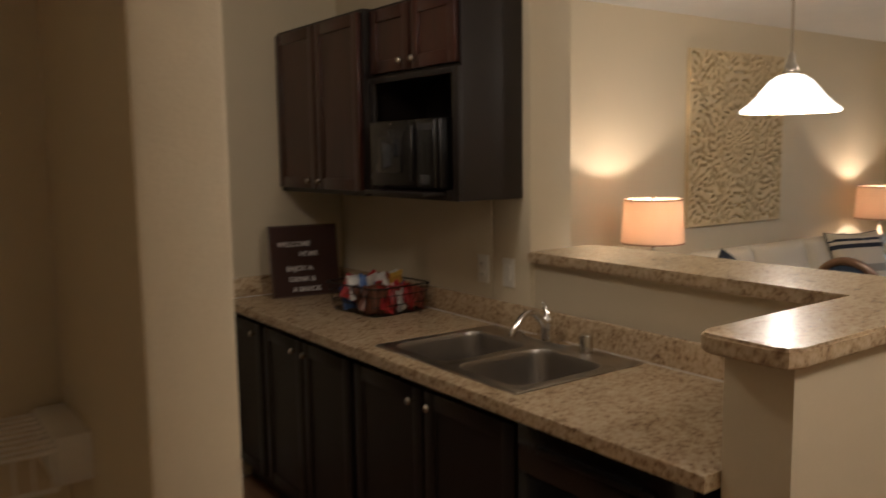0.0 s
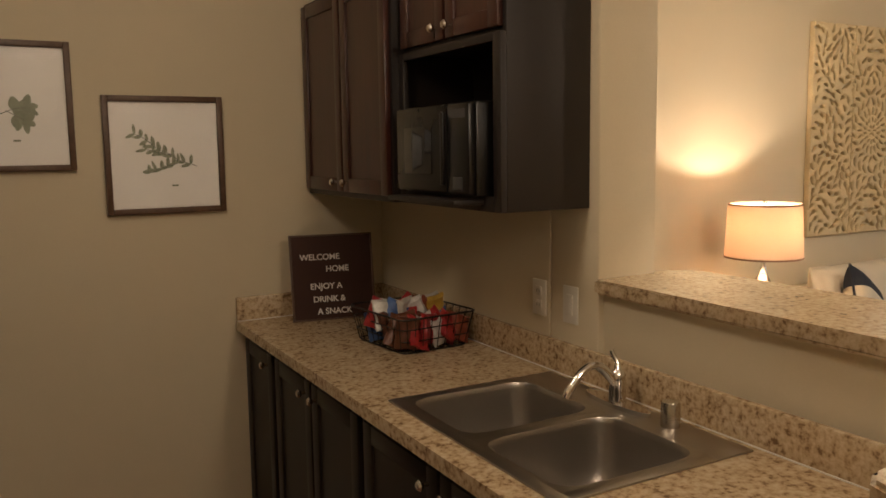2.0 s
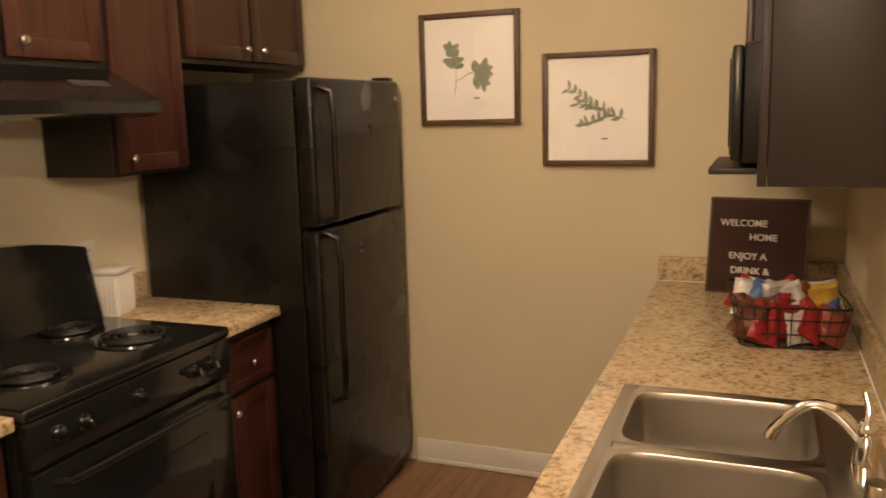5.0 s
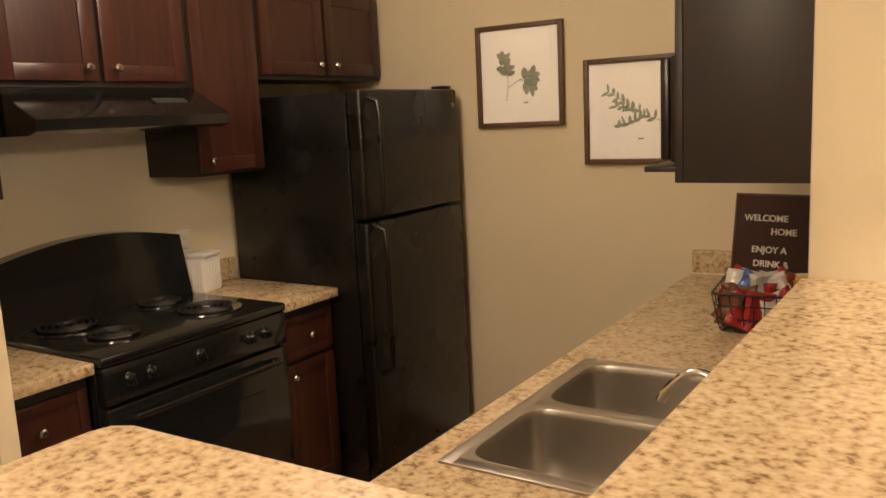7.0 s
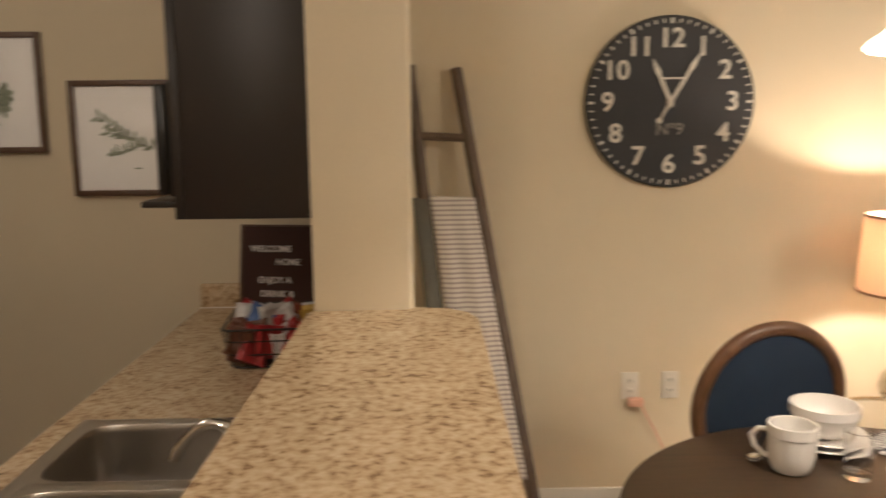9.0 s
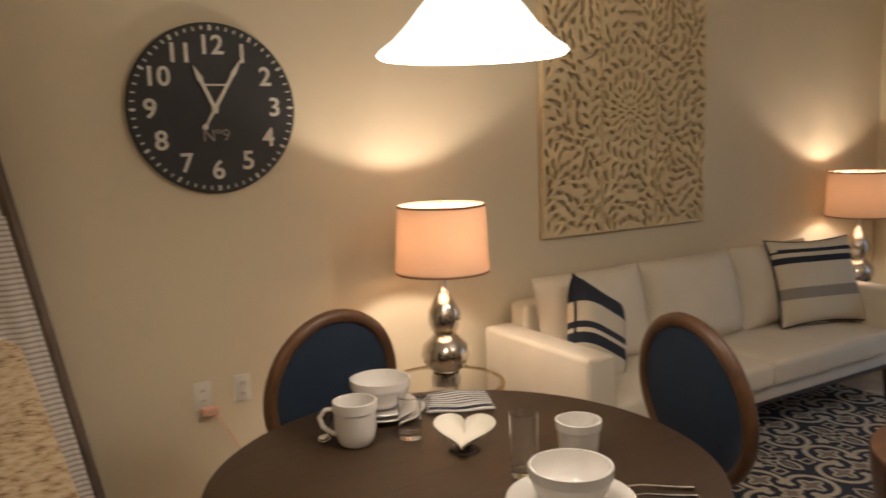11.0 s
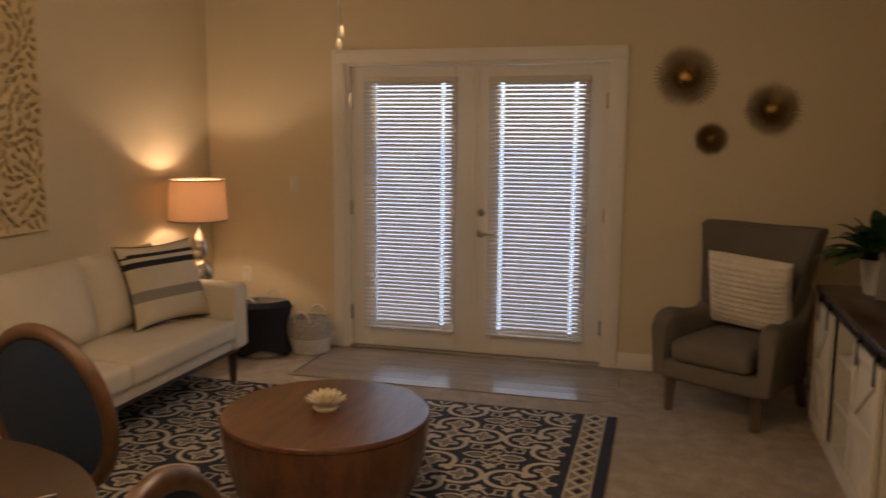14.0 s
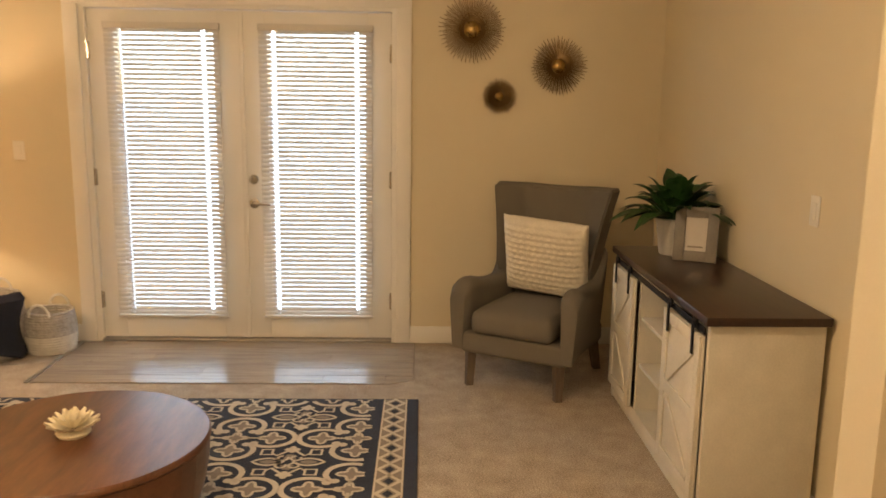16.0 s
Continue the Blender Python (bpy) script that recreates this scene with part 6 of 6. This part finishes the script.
# console
CX0, CX1, CY0, CY1, CZ = 2.90, 4.30, -1.135, -0.705, 0.81
cs = thing("console_cabinet", pose(0, 0, 0), "worn cream console cabinet with sliding barn doors", "console")
part("top", boxed(CX0 - 0.025, CX1 + 0.025, CY0, CY1 + 0.025, CZ - 0.033, CZ, 0.005), CONSOLETOP, cs, "dark walnut-stained top")
for x0, x1 in ((CX0, CX0 + 0.03), (CX1 - 0.03, CX1)):
    part("side_panel", boxed(x0, x1, CY0 + 0.01, CY1, 0.0, CZ - 0.0335, 0.003), CREAMPAINT, cs)
part("back_panel", boxed(CX0 + 0.03, CX1 - 0.03, CY0 + 0.01, CY0 + 0.02, 0.05, CZ - 0.0335), CREAMPAINT, cs)
part("bottom", boxed(CX0 + 0.03, CX1 - 0.03, CY0 + 0.02, CY1 - 0.005, 0.06, 0.085), CREAMPAINT, cs)
part("plinth", boxed(CX0 + 0.03, CX1 - 0.03, CY1 - 0.03, CY1 - 0.006, 0.0, 0.0595, 0.003), CREAMPAINT, cs)
for x in (3.38, 3.87):
    part("divider", boxed(x - 0.011, x + 0.011, CY0 + 0.02, CY1 - 0.012, 0.0855, CZ - 0.034), CREAMPAINT, cs)
for z in (0.30, 0.53):
    part("shelf", boxed(3.392, 3.858, CY0 + 0.02, CY1 - 0.02, z, z + 0.018, 0.002), CREAMPAINT, cs)
part("rail", boxed(CX0 + 0.02, CX1 - 0.02, CY1 + 0.008, CY1 + 0.014, CZ - 0.075, CZ - 0.05, 0.001), IRON, cs, "black iron sliding rail")
for x0, x1 in ((CX0 + 0.03, 3.37), (3.88, CX1 - 0.03)):
    d = part("barn_door", boxed(x0, x1, CY1 + 0.004, CY1 + 0.016, 0.09, CZ - 0.085, 0.002), CREAMPAINT, cs, "worn cream plank barn door")
    b = bmesh.new()
    t = 0.05
    y0, y1 = CY1 + 0.0165, CY1 + 0.026
    box(b, x0, x0 + t, y0, y1, 0.09, CZ - 0.085, 0.002)
    box(b, x1 - t, x1, y0, y1, 0.09, CZ - 0.085, 0.002)
    zm = (0.09 + CZ - 0.085) / 2
    for z in (0.09, zm - t / 2, CZ - 0.085 - t):
        box(b, x0 + t, x1 - t, y0, y1, z, z + t, 0.002)
    part("stile_frame", b, CREAMPAINT, d)
    for z0, z1, s in ((0.14, zm - t / 2, 1), (zm + t / 2, CZ - 0.135, -1)):
        p, q = ((x0 + t, z0), (x1 - t, z1)) if s > 0 else ((x0 + t, z1), (x1 - t, z0))
        ln = math.hypot(q[0] - p[0], q[1] - p[1])
        bb = boxed(-ln / 2 + 0.018, ln / 2 - 0.018, 0, 0.008, -0.02, 0.02, 0.002)
        turned(bb, Matrix.Translation(((p[0] + q[0]) / 2, y0, (p[1] + q[1]) / 2)) @ pose(0, 0, 0, 0, -math.degrees(math.atan2(q[1] - p[1], q[0] - p[0])), 0))
        part("brace", bb, CREAMPAINT, d)
    for x in (x0 + 0.07, x1 - 0.07):
        h = boxed(x - 0.011, x + 0.011, CY1 + 0.027, CY1 + 0.032, CZ - 0.17, CZ - 0.05, 0.001)
        lathe_b = lathe(bmesh.new(), [(0, 0), (0.022, 0), (0.022, 0.010), (0, 0.010)], 20)
        turned(lathe_b, pose(x, CY1 + 0.0265, CZ - 0.05, 90, 0, 0))
        part("hanger_strap", h, IRON, d)
        part("roller", lathe_b, IRON, d)

PX, PY = 4.10, -0.93
pt = thing("potted_plant", pose(PX, PY, CZ), "broad-leaved green plant in a white pot", "plant")
pt.scale = (1.12, 1.12, 1.15)
part("pot", lathe(bmesh.new(), [(0, 0), (0.058, 0), (0.062, 0.004), (0.082, 0.15), (0.086, 0.155), (0.080, 0.158), (0.076, 0.14), (0, 0.135)], 36), POT, pt)
part("soil", lathe(bmesh.new(), [(0.0755, 0.141), (0.04, 0.146), (0, 0.147)], 24), SOIL, pt)
rp = random.Random(4)
for i in range(84):
    a = 2 * math.pi * i / 84 * 5.2 + rp.uniform(-0.3, 0.3)
    el = rp.uniform(0.15, 1.4)
    ln = rp.uniform(0.14, 0.22)
    base = Vector((0.02 * math.cos(a), 0.02 * math.sin(a), 0.145))
    stem_l = rp.uniform(0.03, 0.11)
    dirv = Vector((math.cos(a) * math.cos(el), math.sin(a) * math.cos(el), math.sin(el)))
    p0 = base + dirv * stem_l
    b = bmesh.new()
    side = Vector((-math.sin(a), math.cos(a), 0))
    up = dirv.cross(side)
    if up.z < 0:
        up = -up
    rows = []
    wmax = rp.uniform(0.026, 0.040)
    for k in range(8):
        u = k / 7
        c = p0 + dirv * ln * u + Vector((0, 0, -0.075 * u * u * ln / 0.17))
        w = wmax * math.sin(math.pi * (0.06 + 0.93 * u) ** 0.8)
        rows.append([b.verts.new(c - side * w + up * 0.35 * w), b.verts.new(c), b.verts.new(c + side * w + up * 0.35 * w)])
    for p, q in zip(rows, rows[1:]):
        for k in range(2):
            b.faces.new((p[k], p[k + 1], q[k + 1], q[k]))
    tube(b, [base, p0, p0 + dirv * 0.02], 0.0022, 5)
    part("leaf", b, LEAF, pt)
pf = thing("photo_frame", Matrix.Translation((3.90, -0.97, CZ)) @ pose(0, 0, 0, 0, 0, -114) @ pose(0, 0, 0, -13, 0, 0), "grey wooden photo frame with a blank card", "photo frame")
b = bmesh.new()
fw, fh, t = 0.20, 0.26, 0.05
for a in ((-fw / 2, -fw / 2 + t, 0, fh), (fw / 2 - t, fw / 2, 0, fh), (-fw / 2 + t, fw / 2 - t, 0, t), (-fw / 2 + t, fw / 2 - t, fh - t, fh)):
    box(b, a[0], a[1], -0.012, 0.006, a[2], a[3], 0.002)
part("frame", b, GREYFRAME, pf)
part("card", boxed(-fw / 2 + t, fw / 2 - t, -0.002, 0.002, t, fh - t), PAPER, pf)
part("caption_bar", boxed(-0.035, 0.035, -0.004, -0.0025, 0.066, 0.074), PILLOWGREY, pf)
part("easel_back", boxed(-0.02, 0.02, 0.0065, 0.012, 0.0, 0.14), GREYFRAME, pf)

# sunburst mirrors
for (y, z, r), lab in zip(((0.03, 1.971, 0.195), (-0.503, 1.763, 0.17), (-0.145, 1.575, 0.105)), ("large", "medium", "small")):
    s = thing("sunburst_ornament", pose(EAST - 0.006, y, z, 0, -90, 0), lab + " bronze sunburst wall ornament with a brass dome", "wall ornament", "sunburst ornaments on the wall")
    part("backing", lathe(bmesh.new(), [(0, -0.004), (r * 0.36, -0.004), (r * 0.34, 0.004), (0, 0.005)], 40), BRONZE, s)
    b = bmesh.new()
    rs = random.Random(int(r * 1000))
    cnt = 96
    for i in range(cnt):
        a = 2 * math.pi * i / cnt
        rr = r * (0.96 + 0.10 * rs.random()) * (1 if i % 2 else 0.88)
        zz = 0.006 + 0.012 * (i % 3)
        tube(b, [(r * 0.2 * math.cos(a), r * 0.2 * math.sin(a), 0.01), (rr * math.cos(a), rr * math.sin(a), zz)], [0.0028, 0.0021], 5)
    tagged(part("spikes", b, BRONZE, s, "dark bronze spikes"), kind="stuff")
    part("dome", lathe(bmesh.new(), [(r * 0.27, 0.008), (r * 0.26, 0.02), (r * 0.19, 0.038), (r * 0.10, 0.047), (0, 0.050)], 32), GOLD, s, "polished brass dome")

# ceiling fan with pull chain, and the ceiling fixtures
fan = thing("ceiling_fan", pose(1.95, 1.09, 0), "white ceiling fan with pull chains, at rest", "ceiling fan")
part("canopy", lathe(bmesh.new(), [(0.03, 2.50), (0.07, 2.54), (0.075, TOP - 0.001)], 28), WHITE, fan)
part("motor", lathe(bmesh.new(), [(0, 2.33), (0.08, 2.335), (0.12, 2.36), (0.125, 2.42), (0.09, 2.46), (0.03, 2.50), (0, 2.50)], 36), WHITE, fan)
for i in range(5):
    b = boxed(0.13, 0.62, -0.06, 0.06, 2.40, 2.408, 0.003)
    part("blade", turned(b, pose(0, 0, 0, 0, 0, 72 * i + 20)), WHITE, fan)
part("light_bowl", lathe(bmesh.new(), [(0.10, 2.334), (0.105, 2.30), (0.085, 2.325), (0.08, 2.334)], 32, closed=True), WHITE, fan)
for dx, zb in ((0.0, 1.84), (0.016, 1.88)):
    c = part("pull_chain", tube(bmesh.new(), [(dx, 0, zb + 0.03), (dx, 0, 2.335)], 0.0022, 6), NICKEL, fan)
    part("chain_knob", lathe(bmesh.new(), [(0, zb - 0.012), (0.007, zb - 0.008), (0.009, zb + 0.008), (0.004, zb + 0.03), (0, zb + 0.032)], 14, (dx, 0, 0)), PETAL, c)
for x, y in ((-1.85, 1.9), (-1.0, -0.55)):
    cl = thing("ceiling_light", pose(x, y, 0), "lit flush dome ceiling light", "ceiling light")
    part("pan", lathe(bmesh.new(), [(0, TOP - 0.03), (0.17, TOP - 0.03), (0.175, TOP - 0.001)], 32), WHITE, cl)
    part("dome", lathe(bmesh.new(), [(0.16, TOP - 0.031), (0.14, TOP - 0.07), (0.08, TOP - 0.095), (0, TOP - 0.10)], 32), DOME, cl)
vt = thing("ceiling_vent", pose(1.63, 2.92, TOP - 0.001), "white louvred ceiling air vent", "vent")
b = bmesh.new()
for a in ((-0.18, 0.18, -0.1, -0.08), (-0.18, 0.18, 0.08, 0.1), (-0.18, -0.16, -0.08, 0.08), (0.16, 0.18, -0.08, 0.08)):
    box(b, a[0], a[1], a[2], a[3], -0.010, 0)
part("frame", b, WHITE, vt)
for i in range(8):
    part("louvre", turned(boxed(-0.16, 0.16, -0.008, 0.008, -0.001, 0.001), pose(0, -0.07 + 0.02 * i, -0.008, 35, 0, 0)), GREYMETAL, vt)

# ---- floor pieces ----
entry = tagged(structure("vinyl_floor", prism(bmesh.new(), [(4.50, 0.36), (4.42, 0.50), (4.42, 2.46), (5.20, 2.46), (5.20, 0.36)], 0.0005, 0.003), VINYL, "grey wood-look vinyl planks before the patio doors", "floor"), kind="structure")
rows_n = 6
for i in range(rows_n):
    x0 = 4.425 + (5.195 - 4.425) * i / rows_n
    x1 = 4.425 + (5.195 - 4.425) * (i + 1) / rows_n
    cuts = [0.52 if i == 0 else 0.37] + [0.37 + 0.35 * ((i * 2) % 3) + 0.5 + 1.05 * k for k in range(2)] + [2.455]
    cuts = [c for c in cuts if c <= 2.455]
    for y0, y1 in zip(cuts, cuts[1:]):
        if y1 - y0 > 0.05:
            part("plank", boxed(x0 + 0.001, x1 - 0.001, y0 + 0.001, y1 - 0.001, 0.0032, 0.006, 0.0008, seg=1), VINYL, entry)
structure("floor_edge_strip", boxed(4.42, 5.20, 2.462, 2.485, 0.001, 0.008, 0.002), GREYMETAL, "dull metal strip between vinyl and carpet", "trim")
kf = bpy.data.objects["kitchen_floor"]
for i in range(12):
    x0 = -2.45 + 0.1 * i
    off = 0.4 * (i % 3)
    for k in range(4):
        y0, y1 = max(0.8, -0.1 + off + 0.95 * k), min(3.485, -0.1 + off + 0.95 * (k + 1))
        if y1 - y0 > 0.05:
            part("plank", boxed(x0 + 0.0006, x0 + 0.0994, y0 + 0.0008, y1 - 0.0008, -0.0038, -0.001, 0.0006, seg=1), KVINYL, kf)
